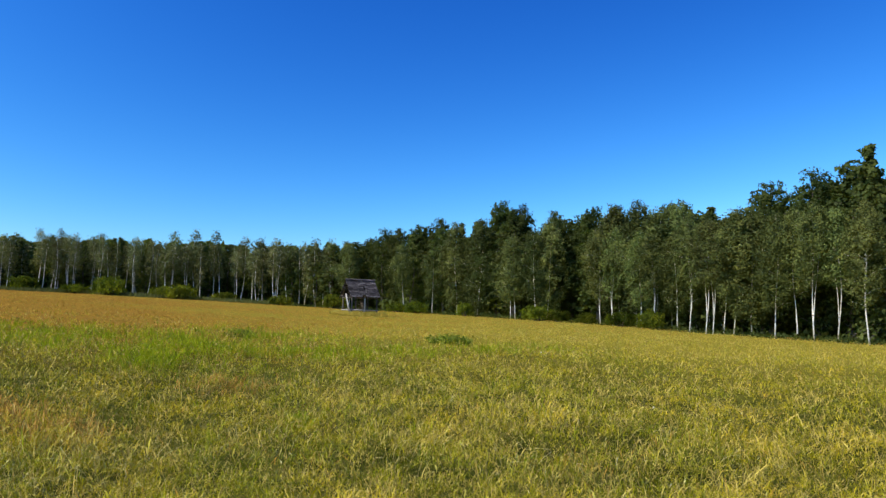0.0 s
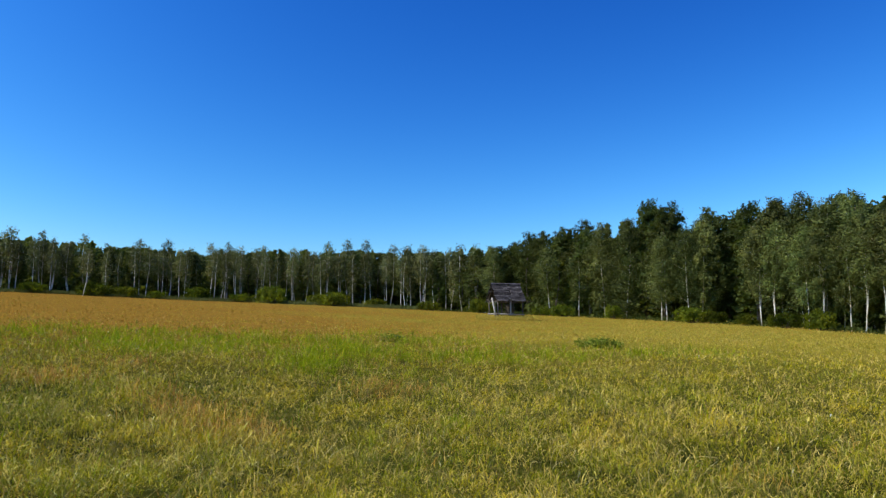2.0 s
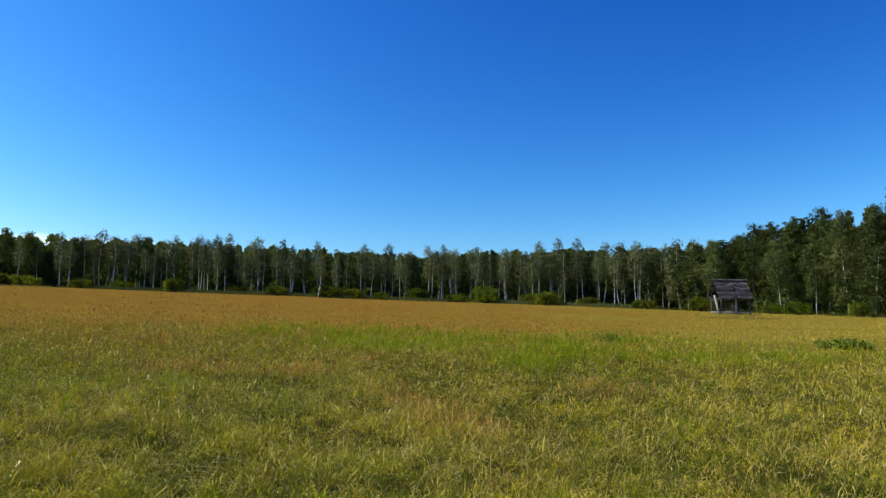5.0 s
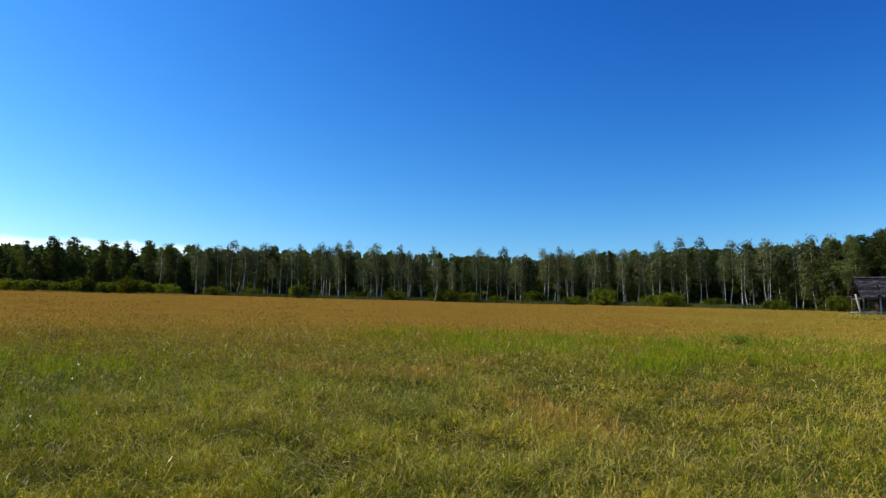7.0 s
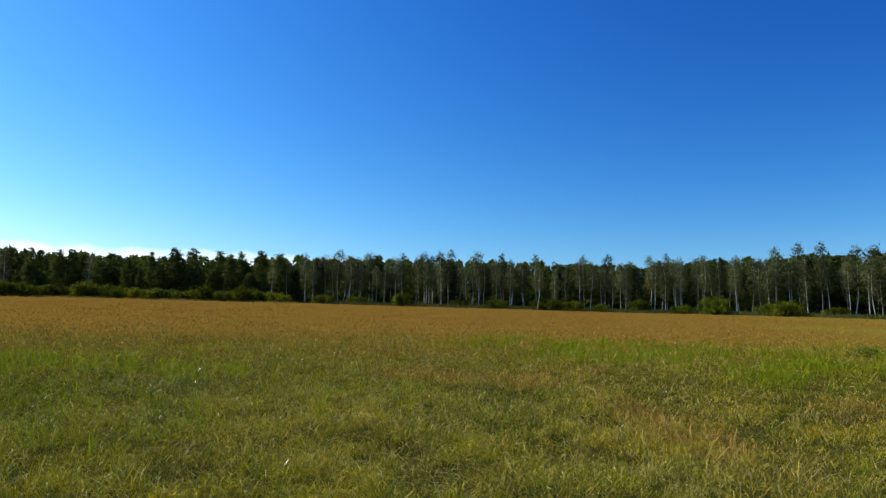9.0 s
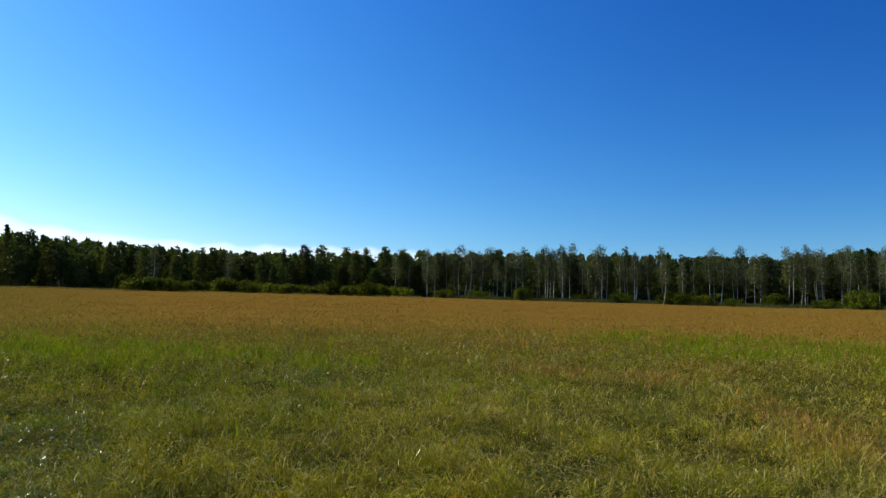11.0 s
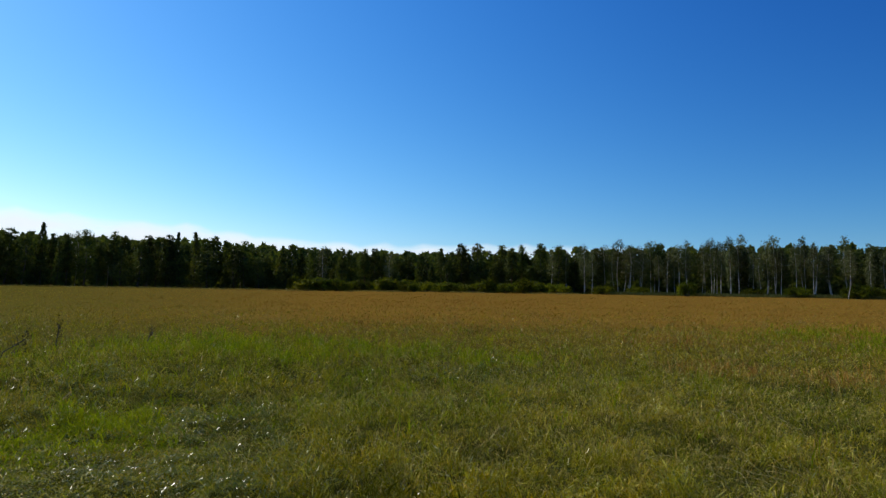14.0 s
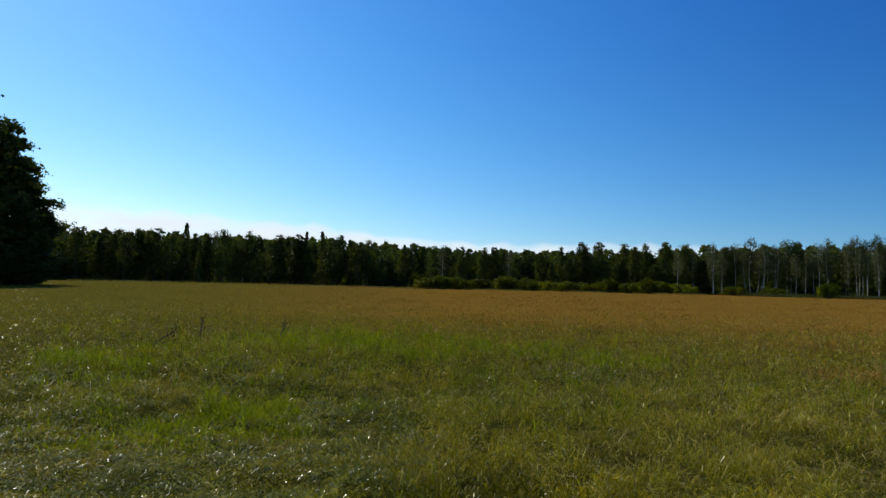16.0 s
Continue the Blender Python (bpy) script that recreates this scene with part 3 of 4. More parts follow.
edge_strip("pale_edge_grass", "pale straw-coloured grass along the shaded wood foot", 56, 103, 13, 19, 7000, (0.3, 0.5), m_stem, 62)


# ---- trees ----
def crown_radius(kind, u):
    """Width of a crown at the share u of its height, from 0 at its foot to 1 at its top."""
    if kind == "birch":
        return 0.165 * min(1.0, 0.5 + 1.4 * u) * max(0.0, 1.03 - u ** 2.8) ** 0.65
    if kind == "broad":
        return 0.22 * max(0.0, 1 - ((u - 0.42) / 0.62) ** 2) ** 0.6
    if kind == "pine":
        return 0.13 * min(1.0, 0.5 + 1.5 * u) * max(0.0, 1.02 - u ** 2) ** 0.6
    return 0.17 * (1 - u) ** 0.85 + 0.008


def make_tree(kind, name, seed, foot, sprays, leaf, label, category, width=1.0, limbs=1):
    """A tree 16 m tall: a tapered trunk with limbs, and a crown of leaf sprays in clumps along the limbs."""
    rng = np.random.RandomState(seed)
    H = 16.0
    ob = tagged(new(name), label, category)
    bend = rng.normal(0, 0.4, 2)
    r0 = {"birch": 0.078 if leaf < 0.27 else 0.11, "broad": 0.22, "pine": 0.17, "spruce": 0.16}[kind]

    def axis(u):
        return np.array([bend[0] * math.sin(u * 3.1) + 0.1 * math.sin(9 * u + seed), bend[1] * math.sin(u * 2.6) + 0.1 * math.cos(7 * u + seed) - 0.1, u * H])

    wood = Build()
    us = np.linspace(0, 0.97, 10)
    pts = [axis(u) for u in us]
    pts[0][2] -= 0.3
    wood.tube(pts, [r0 * (1.2 if i == 0 else 1) * (1 - 0.93 * u) for i, u in enumerate(us)], 8)
    if label == FRONT_LABEL and seed % 2:
        fork = [axis(0.1 + 0.11 * k) + np.array([0.16 * k * math.cos(seed), 0.16 * k * math.sin(seed), 0]) for k in range(6)]
        wood.tube(fork, [r0 * (0.8 - 0.13 * k) for k in range(6)], 7)
    clumps = []
    nl = {"birch": 40, "broad": 60, "pine": 54, "spruce": 110}[kind]
    for i in range(nl):
        u = (i + rng.uniform(0, 1)) / nl
        z = foot + (1 - foot) * u
        if z > 0.985:
            continue
        ang = i * 2.4 + rng.uniform(-0.5, 0.5)
        rad = crown_radius(kind, u) * H * width * rng.uniform(0.6, 1.15) * (1 + 0.22 * math.sin(2 * ang + 8 * u + seed))
        start = axis(max(0.05, z - (0.07 if kind != "spruce" else -0.01)))
        lift = {"birch": 0.5 if leaf < 0.27 else 0.22, "broad": 0.4 * (1 - u), "pine": 0.25 * (1 - u), "spruce": -0.35}[kind]
        way = np.array([math.cos(ang), math.sin(ang), 0]) * rad
        end = start + way + np.array([0, 0, lift * rad + rng.uniform(-0.2, 0.3)])
        end[2] = min(end[2], H * 0.995)
        midp = (start + end) / 2 + np.array([0, 0, 0.12 * rad])
        rr = r0 * 0.28 * (1 - 0.7 * z) + 0.008
        if i % limbs == 0:
            wood.tube([start, midp, end], [rr, rr * 0.6, rr * 0.2], 3)
        for w in (0.4, 0.62, 0.82, 1.0):
            c = start * (1 - w) + end * w + np.array([0, 0, 0.12 * rad * (1 - abs(2 * w - 1))]) + rng.normal(0, 0.09 * rad, 3)
            clumps.append((c, ((0.27 if kind == "birch" else 0.2) + 0.12 * rad * (0.5 + 0.5 * w)) * rng.uniform(0.6, 1.2)))
    clumps += [(axis(u), r) for u, r in ((0.985, 0.13), (0.965, 0.2), (0.94, 0.28), (0.91, 0.36), (0.87, 0.45), (0.82, 0.55), (0.76, 0.6))]
    if kind != "spruce":
        for k in range(150):
            u = 1 - rng.uniform(0, 1) ** 0.8
            rad, ang = crown_radius(kind, u) * H * width * 0.85 * math.sqrt(rng.uniform(0.3, 1)), rng.uniform(0, 6.28)
            clumps.append((axis(min(0.97, foot + (1 - foot) * u)) + np.array([math.cos(ang) * rad, math.sin(ang) * rad, 0]), rng.uniform(0.2, 0.5)))
    wts = np.array([c[1] ** 1.25 * (0.7 + (0.7 if leaf < 0.27 or kind != "birch" else 0.1) * c[0][2] / H) for c in clumps])
    pick = rng.choice(len(clumps), sprays, p=wts / wts.sum())
    cs = np.array([c[0] for c in clumps])[pick]
    ss = np.array([c[1] for c in clumps])[pick][:, None]
    off = np.clip(rng.normal(0, 1, (sprays, 3)), -2.2, 2.2) * np.array([0.66, 0.66, 0.55 if kind != "birch" else 0.9])
    cen = cs + off * ss - np.array([0, 0, 0.2 if kind == "birch" else 0.0])
    cen[:, 2] = np.minimum(cen[:, 2], H)
    top = Build()
    core = np.stack([np.interp(cen[:, 2], [q[2] for q in pts], [q[k] for q in pts]) for k in (0, 1)], 1)
    out = off / (np.linalg.norm(off, axis=1, keepdims=True) + 1e-6)
    away = cen[:, :2] - core
    out[:, :2] += 0.9 * away / (np.linalg.norm(away, axis=1, keepdims=True) + 0.3)
    out[:, 2] += 0.3
    top.leaves(cen, leaf, rng, droop=0.9 if kind in ("birch", "spruce") else 0.1, aspect=0.8, out=out, single=True)
    bark = {"birch": m_birch_bark, "broad": m_grey_bark, "pine": m_pine_bark, "spruce": m_grey_bark}[kind]
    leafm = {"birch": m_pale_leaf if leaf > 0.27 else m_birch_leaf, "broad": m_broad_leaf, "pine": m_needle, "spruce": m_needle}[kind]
    part("trunk", wood.mesh("trunk", bark), ob)
    part("crown", top.mesh("crown", leafm, False), ob)
    return ob


BIRCH_LABEL = "slender white-barked birch with bare lower trunk at the wood edge"
FULL_LABEL = "leafy birch with low branches and white trunk at the wood edge"
FRONT_LABEL = "birch with long bare white trunk before the dark wood"
BROAD_LABEL = "broad dark-green deciduous tree in the wood edge"
SHADE_LABEL = "tall dense deciduous tree, dark against the sun, leafy to the ground"
PINE_LABEL = "dark pine with rounded top in the far wood"
SPRUCE_LABEL = "dark pointed spruce standing in the wood"
KINDS = {
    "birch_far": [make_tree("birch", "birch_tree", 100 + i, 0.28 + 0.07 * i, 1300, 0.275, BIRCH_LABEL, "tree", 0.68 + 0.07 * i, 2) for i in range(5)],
    "birch_near": [make_tree("birch", "birch_tree", 120 + i, 0.06 + 0.05 * i, 14000, 0.18, FULL_LABEL, "tree", 1.2, 2) for i in range(4)],
    "birch_front": [make_tree("birch", "birch_tree", 130 + i, 0.26 + 0.06 * i, 11000, 0.165, FRONT_LABEL, "tree", 1.05, 2) for i in range(4)],
    "broad_far": [make_tree("broad", "deciduous_tree", 140 + i, 0.15, 2600, 0.39, BROAD_LABEL, "tree", 0.8, 5) for i in range(3)],
    "broad_near": [make_tree("broad", "deciduous_tree", 150 + i, 0.08, 14000, 0.2, BROAD_LABEL, "tree", 0.9, 2) for i in range(3)],
    "broad_low": [make_tree("broad", "deciduous_tree", 190 + i, 0.0, 22000, 0.27, SHADE_LABEL, "tree", 0.95, 2) for i in range(2)],
    "pine_far": [make_tree("pine", "pine_tree", 160 + i, 0.4, 2200, 0.36, PINE_LABEL, "tree", 1.1, 3) for i in range(3)],
    "spruce_far": [make_tree("spruce", "spruce_tree", 170 + i, 0.06, 2200, 0.36, SPRUCE_LABEL, "tree", 1.0, 6) for i in range(2)],
    "spruce_near": [make_tree("spruce", "spruce_tree", 180, 0.05, 6000, 0.34, SPRUCE_LABEL, "tree", 1.1)],
}
tree_rng = random.Random(5)
GROUPS = {"birch_far": "birches of the far wood", "birch_near": "birches of the near wood edge", "birch_front": "bare-trunked birches of the near wood edge", "broad_far": "deciduous trees of the far wood",
          "broad_near": "deciduous trees of the near wood", "broad_low": "tall dark trees on the sunward side", "pine_far": "pines of the far wood", "spruce_far": "spruces of the wood", "spruce_near": "spruces of the wood"}


def plant(kind, az, d, height, fat=1.0):
    p = at(az, d)
    s = height / 16.0
    ob = tree_rng.choice(KINDS[kind])
    w = s ** 0.6 * fat
    m = Matrix.LocRotScale(p, Euler((radians(tree_rng.gauss(0, 1.6)), radians(tree_rng.gauss(0, 1.6)), tree_rng.uniform(0, 6.28))), (w, w, s))
    return tagged(copy_thing(ob, m), group=GROUPS[kind])


def plant_to(kind, az, d, el, fat=1.0):
    """A tree whose top stands el degrees above the eye's level."""
    return plant(kind, az, d, EYE + d * math.tan(radians(el)) - at(az, d).z, fat)


# tops along the near wood: azimuth, elevation of the top
NEAR_TOPS = [(-4.2, 9.6), (-6.2, 9.3), (-8.0, 8.2), (-9.1, 8.9), (-11.5, 9.1), (-13.0, 8.9), (-14.8, 9.6), (-16.1, 9.1), (-17.2, 9.3), (-18.6, 9.5), (-19.8, 7.9),
             (-20.8, 8.3), (-21.7, 8.5), (-22.9, 8.6), (-24.1, 10.5), (-25.7, 9.6), (-27.0, 11.1), (-29.0, 10.8), (-30.0, 11.0), (-31.3, 12.5),
             (7.3, 6.1), (6.0, 6.5), (4.7, 7.2), (3.3, 7.3), (2.0, 7.6), (0.5, 8.1), (-1.2, 7.9), (-2.7, 8.1)]
BROAD_AT = {-24.1, -25.7, -29.0, -30.0, -4.2, -6.2, -9.1, -11.5, 3.3, 4.7, 6.0, 2.0, 0.5, -20.8, -27.0}
for az, el in NEAR_TOPS:
    kind = "spruce_near" if az == -31.3 else "broad_near" if az in BROAD_AT else "birch_near"
    back = tree_rng.uniform(8, 14) if az in BROAD_AT else tree_rng.uniform(2, 7)
    plant_to(kind, az, float(edge(az)) + back, el, 1.05)
    plant_to("birch_near" if -22 < az < -12 else "broad_far", az + tree_rng.choice([-0.9, 0.9]) + tree_rng.uniform(-0.3, 0.3), float(edge(az)) + back + tree_rng.uniform(3, 6), el * tree_rng.uniform(0.9, 0.96), 1.2)
# lower trees of the near wood's front, with white trunks
for az in [3.0, 0.8, -5.2, -5.6, -7.2, -12.1, -13.0, -15.2, -16.1, -17.8, -18.6, -19.7, -20.2, -20.9, -24.2, -25.7, -26.8, -28.2, -30.0, -33.0, -35.5, -38.0, -41.0]:
    el = np.interp(az, [-36, -30, -24, -18, -4, 3], [12, 10.3, 8.6, 8.2, 7.3, 6.4]) * tree_rng.uniform(0.85, 1.0)
    plant_to("birch_front", az, float(edge(az)) + tree_rng.uniform(0.5, 3), el, 1.0)
for az in np.arange(-44, 7, 1.25):
    el = np.interp(az, [-36, -30, -24, -18, -4, 7], [12, 10.4, 9.0, 8.7, 8.2, 6.3]) * tree_rng.uniform(0.86, 1.0)
    plant_to(tree_rng.choice(["broad_far", "spruce_far", "broad_far", "spruce_far"]), float(az) + tree_rng.uniform(-0.6, 0.6), float(edge(az)) + tree_rng.uniform(7, 18), el, 1.3)

# tops along the far birch wood and the pine wood beyond it
FAR_TOPS = [(30.6, 5.6), (29.0, 5.9), (27.8, 6.1), (26.7, 5.8), (25.2, 5.9), (23.0, 5.4), (22.0, 5.7), (20.3, 6.3), (18.7, 6.6), (17.3, 6.6), (15.4, 6.2), (14.2, 6.2),
            (12.9, 6.3), (11.0, 5.7), (9.8, 6.3), (8.6, 6.3), (32.1, 6.1), (33.8, 6.0), (37.5, 6.2), (40.1, 6.3), (41.9, 6.4), (44.1, 6.6), (45.0, 6.4), (46.3, 6.4),
            (48.0, 6.2), (50.5, 6.3), (51.4, 5.7), (53.0, 6.4), (53.9, 6.0), (55.5, 6.1)]
PINE_TOPS = [(57.5, 6.0), (58.9, 6.1), (60.3, 6.0), (61.8, 6.0), (63.8, 6.1), (65.0, 6.1), (66.6, 5.7), (68.3, 5.3), (71.2, 5.4), (72.5, 5.6), (74.3, 5.6), (76.5, 5.6),
             (78.2, 5.8), (81.7, 5.9), (84.0, 6.2), (85.3, 6.4), (86.4, 6.3), (87.2, 5.6), (88.6, 6.0), (90.8, 6.2), (92.6, 6.2), (93.7, 5.9), (95.3, 6.5), (96.4, 5.7),
             (97.4, 6.0), (98.6, 5.9), (99.4, 5.7), (101.0, 5.7), (102.5, 5.7)]
for az, el in FAR_TOPS:
    plant_to("birch_far", az, float(edge(az)) + tree_rng.uniform(3, 9), el, 1.1)
for az, el in PINE_TOPS:
    kind = tree_rng.choice(["pine_far", "broad_far", "broad_far"]) if el < 6.3 else "spruce_far"
    plant_to(kind, az, float(edge(az)) + tree_rng.uniform(4, 10), el, 1.0)
# birch trunks that stand out along the edge
for az in [30.8, 27.9, 26.8, 22.9, 21.3, 20.3, 19.3, 18.3, 17.0, 15.7, 14.2, 12.8, 50.0, 49.4, 46.2, 45.6, 45.0, 42.9, 42.1, 40.7, 39.5, 34.1, 32.3, 31.2, 28.7, 27.2, 25.2, 24.2, 36.0, 55.0, 58.0]:
    plant_to("birch_far", az, float(edge(az)) + tree_rng.uniform(0, 2.5), 5.5 * tree_rng.uniform(0.92, 1.06), 0.9)
plant_to("birch_far", 37.5, float(edge(37.5)) - 16, 5.2, 0.9)
for az in np.arange(8.4, 57, 1.1):
    a = float(az) + tree_rng.uniform(-0.4, 0.4)
    el = np.interp(a, [8, 20, 30, 45, 57], [5.9, 6.0, 5.4, 6.0, 5.8]) * tree_rng.uniform(0.85, 1.0)
    plant_to("birch_far", a, float(edge(a)) + tree_rng.uniform(1, 8), float(el), tree_rng.uniform(0.8, 1.15))
for az in np.arange(57, 118, 1.25):
    a = float(az) + tree_rng.uniform(-0.5, 0.5)
    el = np.interp(a, [57, 68, 75, 85, 105, 118], [5.95, 5.4, 5.5, 6.05, 5.75, 6.5]) * tree_rng.uniform(0.72, 1.03)
    plant_to(tree_rng.choice(["broad_far", "spruce_far", "pine_far", "birch_far", "broad_far"]), a, float(edge(a)) + tree_rng.uniform(3, 14), float(el), tree_rng.uniform(0.8, 1.3))
for row, (lo, hi) in enumerate(((4, 9), (9, 15), (15, 24))):
    for az in np.arange(8 + row * 0.4, 118, 2.4 if row == 2 else 2.0):
        a = float(az) + tree_rng.uniform(-0.5, 0.5)
        el = np.interp(a, [8, 20, 30, 45, 55, 68, 75, 85, 105, 118], [6.0, 6.0, 5.5, 6.1, 5.9, 5.3, 5.4, 6.0, 5.7, 6.5]) * tree_rng.uniform(0.9, 1.0)
        if a > 56 and row == 0:
            el *= tree_rng.uniform(0.6, 0.95)
        kinds = ["birch_far", "broad_far", "broad_far", "birch_far", "spruce_far"] if a < 56 else ["broad_far", "broad_far", "spruce_far", "broad_far", "pine_far"]
        plant_to(tree_rng.choice(kinds), a, float(edge(a)) + tree_rng.uniform(lo, hi), float(el), tree_rng.uniform(0.9, 1.4))
# tall dark trees close on the sunward side
for az, d, el in [(109.6, 116, 16.0), (107.2, 112, 12.4), (113.0, 114, 16.5), (118.0, 112, 16.0), (106.0, 114, 8.6), (105.3, 110, 5.6), (108.0, 108, 6.5), (111.0, 107, 7.0), (106.6, 120, 10.6)]:
    plant_to("broad_low", az, d, el, 1.4)
for protos in KINDS.values():
    for ob in protos:
        for o in (*ob.children_recursive, ob):
            bpy.data.objects.remove(o)


# the depth of the wood behind its edge
def woods():
    rng = np.random.RandomState(77)
    b = Build()
    for lo, hi, n, size, share in ((14, 24, 340, 0.75, 1), (24, 38, 260, 1.2, 1), (38, 60, 220, 1.9, 1), (10, 18, 110, 0.9, 0.3), (26, 34, 80, 2.1, 0.4)):
        for az in np.arange(-48, 128, 0.8):
            az = az + rng.uniform(-0.5, 0.5)
            d = float(edge(az)) + rng.uniform(lo, hi)
            p = np.array(at(az, d))
            el = float(np.interp(az, [-36, -30, -24, -18, -4, 7, 20, 30, 45, 55, 68, 75, 85, 105, 118], [11, 9.5, 8.2, 7.8, 7.2, 5.9, 5.7, 5.3, 5.9, 5.75, 5.25, 5.4, 5.85, 5.5, 6.0]))
            h = (EYE + d * math.tan(radians(el)) - p[2]) * (rng.uniform(0.85, 1.03) if az > 56 else rng.uniform(0.84, 0.95)) * share
            u = rng.uniform(0, 1, n) ** (1.15 if az < 56 else 1.2)
            rad = (2.6 if az < 56 else rng.uniform(2.4, 4.2)) * np.sqrt(np.clip(1.02 - u * u, 0, 1)) * rng.uniform(0.3, 1.1, n)
            an = rng.uniform(0, 6.28, n)
            b.leaves(p + np.stack([np.cos(an) * rad, np.sin(an) * rad, u * h], 1), size, rng, 0.3, 0.9, np.stack([np.cos(an), np.sin(an), 0.4 + 0 * an], 1), True)
    tagged(new("woodland_depth", b.mesh("woodland_depth", m_needle, False)), "dense dark-green woodland behind the edge trees", "woodland", kind="stuff")


woods()


# ---- bushes ----
def make_bush(seed, label):
    rng = np.random.RandomState(seed)
    ob = tagged(new("willow_bush"), label, "bush")
    wood, top, cs, ss = Build(), Build(), [], []
    for i in range(22):
        a, r = rng.uniform(0, 6.28), rng.uniform(0.1, 1.0) ** 0.6
        tip = np.array([math.cos(a) * r, math.sin(a) * r, 0.35 + 0.62 * math.sqrt(max(0, 1 - r * r * 0.8)) * rng.uniform(0.75, 1.1)])
        wood.tube([(0.2 * tip[0], 0.2 * tip[1], -0.05), tip * 0.55, tip], [0.02, 0.014, 0.006], 4)
        cs += [tip, tip * 0.7, np.array([tip[0], tip[1], tip[2] * 0.45])]
        ss += [0.17, 0.2, 0.2]
    pick = rng.randint(0, len(cs), 1900)
    cen = np.array(cs)[pick] + np.clip(rng.normal(0, 1, (1900, 3)), -1.6, 1.6) * np.array(ss)[pick][:, None] * (0.8, 0.8, 0.6)
    cen[:, 2] = np.abs(cen[:, 2])
    top.leaves(cen, 0.12, rng, 0.0, 0.8, cen * (1, 1, 1.4) - (0, 0, 0.4), True)
    part("branchwork", wood.mesh("branchwork", m_grey_bark), ob)
    part("foliage", top.mesh("foliage", m_willow_leaf, False), ob)
    return ob


bushes = [make_bush(300 + i, "rounded bright-green willow bush at the meadow edge") for i in range(4)]
# azimuth, width and height in metres, metres before the edge
BUSHES = [(29.9, 7, 2.6, 4), (24.4, 7, 3.4, 8), (26.6, 6, 1.8, 4), (21.0, 6, 2.2, 4), (19.6, 6, 2.8, 7), (16.6, 5, 1.8, 3), (12.4, 5, 1.8, 3), (8.3, 5, 2.6, 3),
          (1.9, 4.5, 1.8, 2), (3.6, 3.5, 1.5, 2), (-1.7, 3, 1.9, 2), (-7.4, 4.5, 1.9, 2), (-9.0, 3.5, 1.5, 2), (-13.6, 3.5, 1.6, 2), (-15.9, 3.5, 2.0, 2), (-11.0, 3, 1.3, 1)]
BUSHES_FAR = [(48.0, 4.2, 3.0, 12), (36.7, 8, 2.6, 8), (34.8, 6, 2.2, 5), (54.0, 6, 2.0, 2), (51.5, 6, 1.8, 2), (43.5, 6, 1.8, 2), (40.5, 6, 2.2, 3), (32.5, 5, 1.6, 3)]
for k in range(26):
    BUSHES_FAR.append((57 + k * 0.82 + tree_rng.uniform(-0.4, 0.4), tree_rng.uniform(4, 8), tree_rng.uniform(2.0, 3.5), tree_rng.uniform(3, 11)))
for az, wd, ht, before in BUSHES + BUSHES_FAR:
    m = Matrix.LocRotScale(at(az, float(edge(az)) - before), Euler((0, 0, tree_rng.uniform(0, 6.28))), (wd / 2.2, wd / 2.2, ht))
    tagged(copy_thing(tree_rng.choice(bushes), m), group="bushes along the meadow edge")
for ob in bushes:
    for o in (*ob.children_recursive, ob):
        bpy.data.objects.remove(o)


def undergrowth():
    rng = np.random.RandomState(78)
    b = Build()
    for az in np.arange(-46, 122, 0.25):
        d = float(edge(az)) + rng.uniform(1.0, 6)
        p = np.array(at(az, d))
        n = 46
        s = rng.uniform(0.3, 1.1)
        c = rng.normal(0, 1, (n, 3)) * (0.7, 0.7, 0.35) * s
        c[:, 2] = np.abs(c[:, 2])
        b.leaves(p + c, 0.3, rng, -0.2)
    tagged(new("undergrowth", b.mesh("undergrowth", m_broad_leaf, False)), "low dark undergrowth along the foot of the wood", "undergrowth", kind="stuff")


undergrowth()


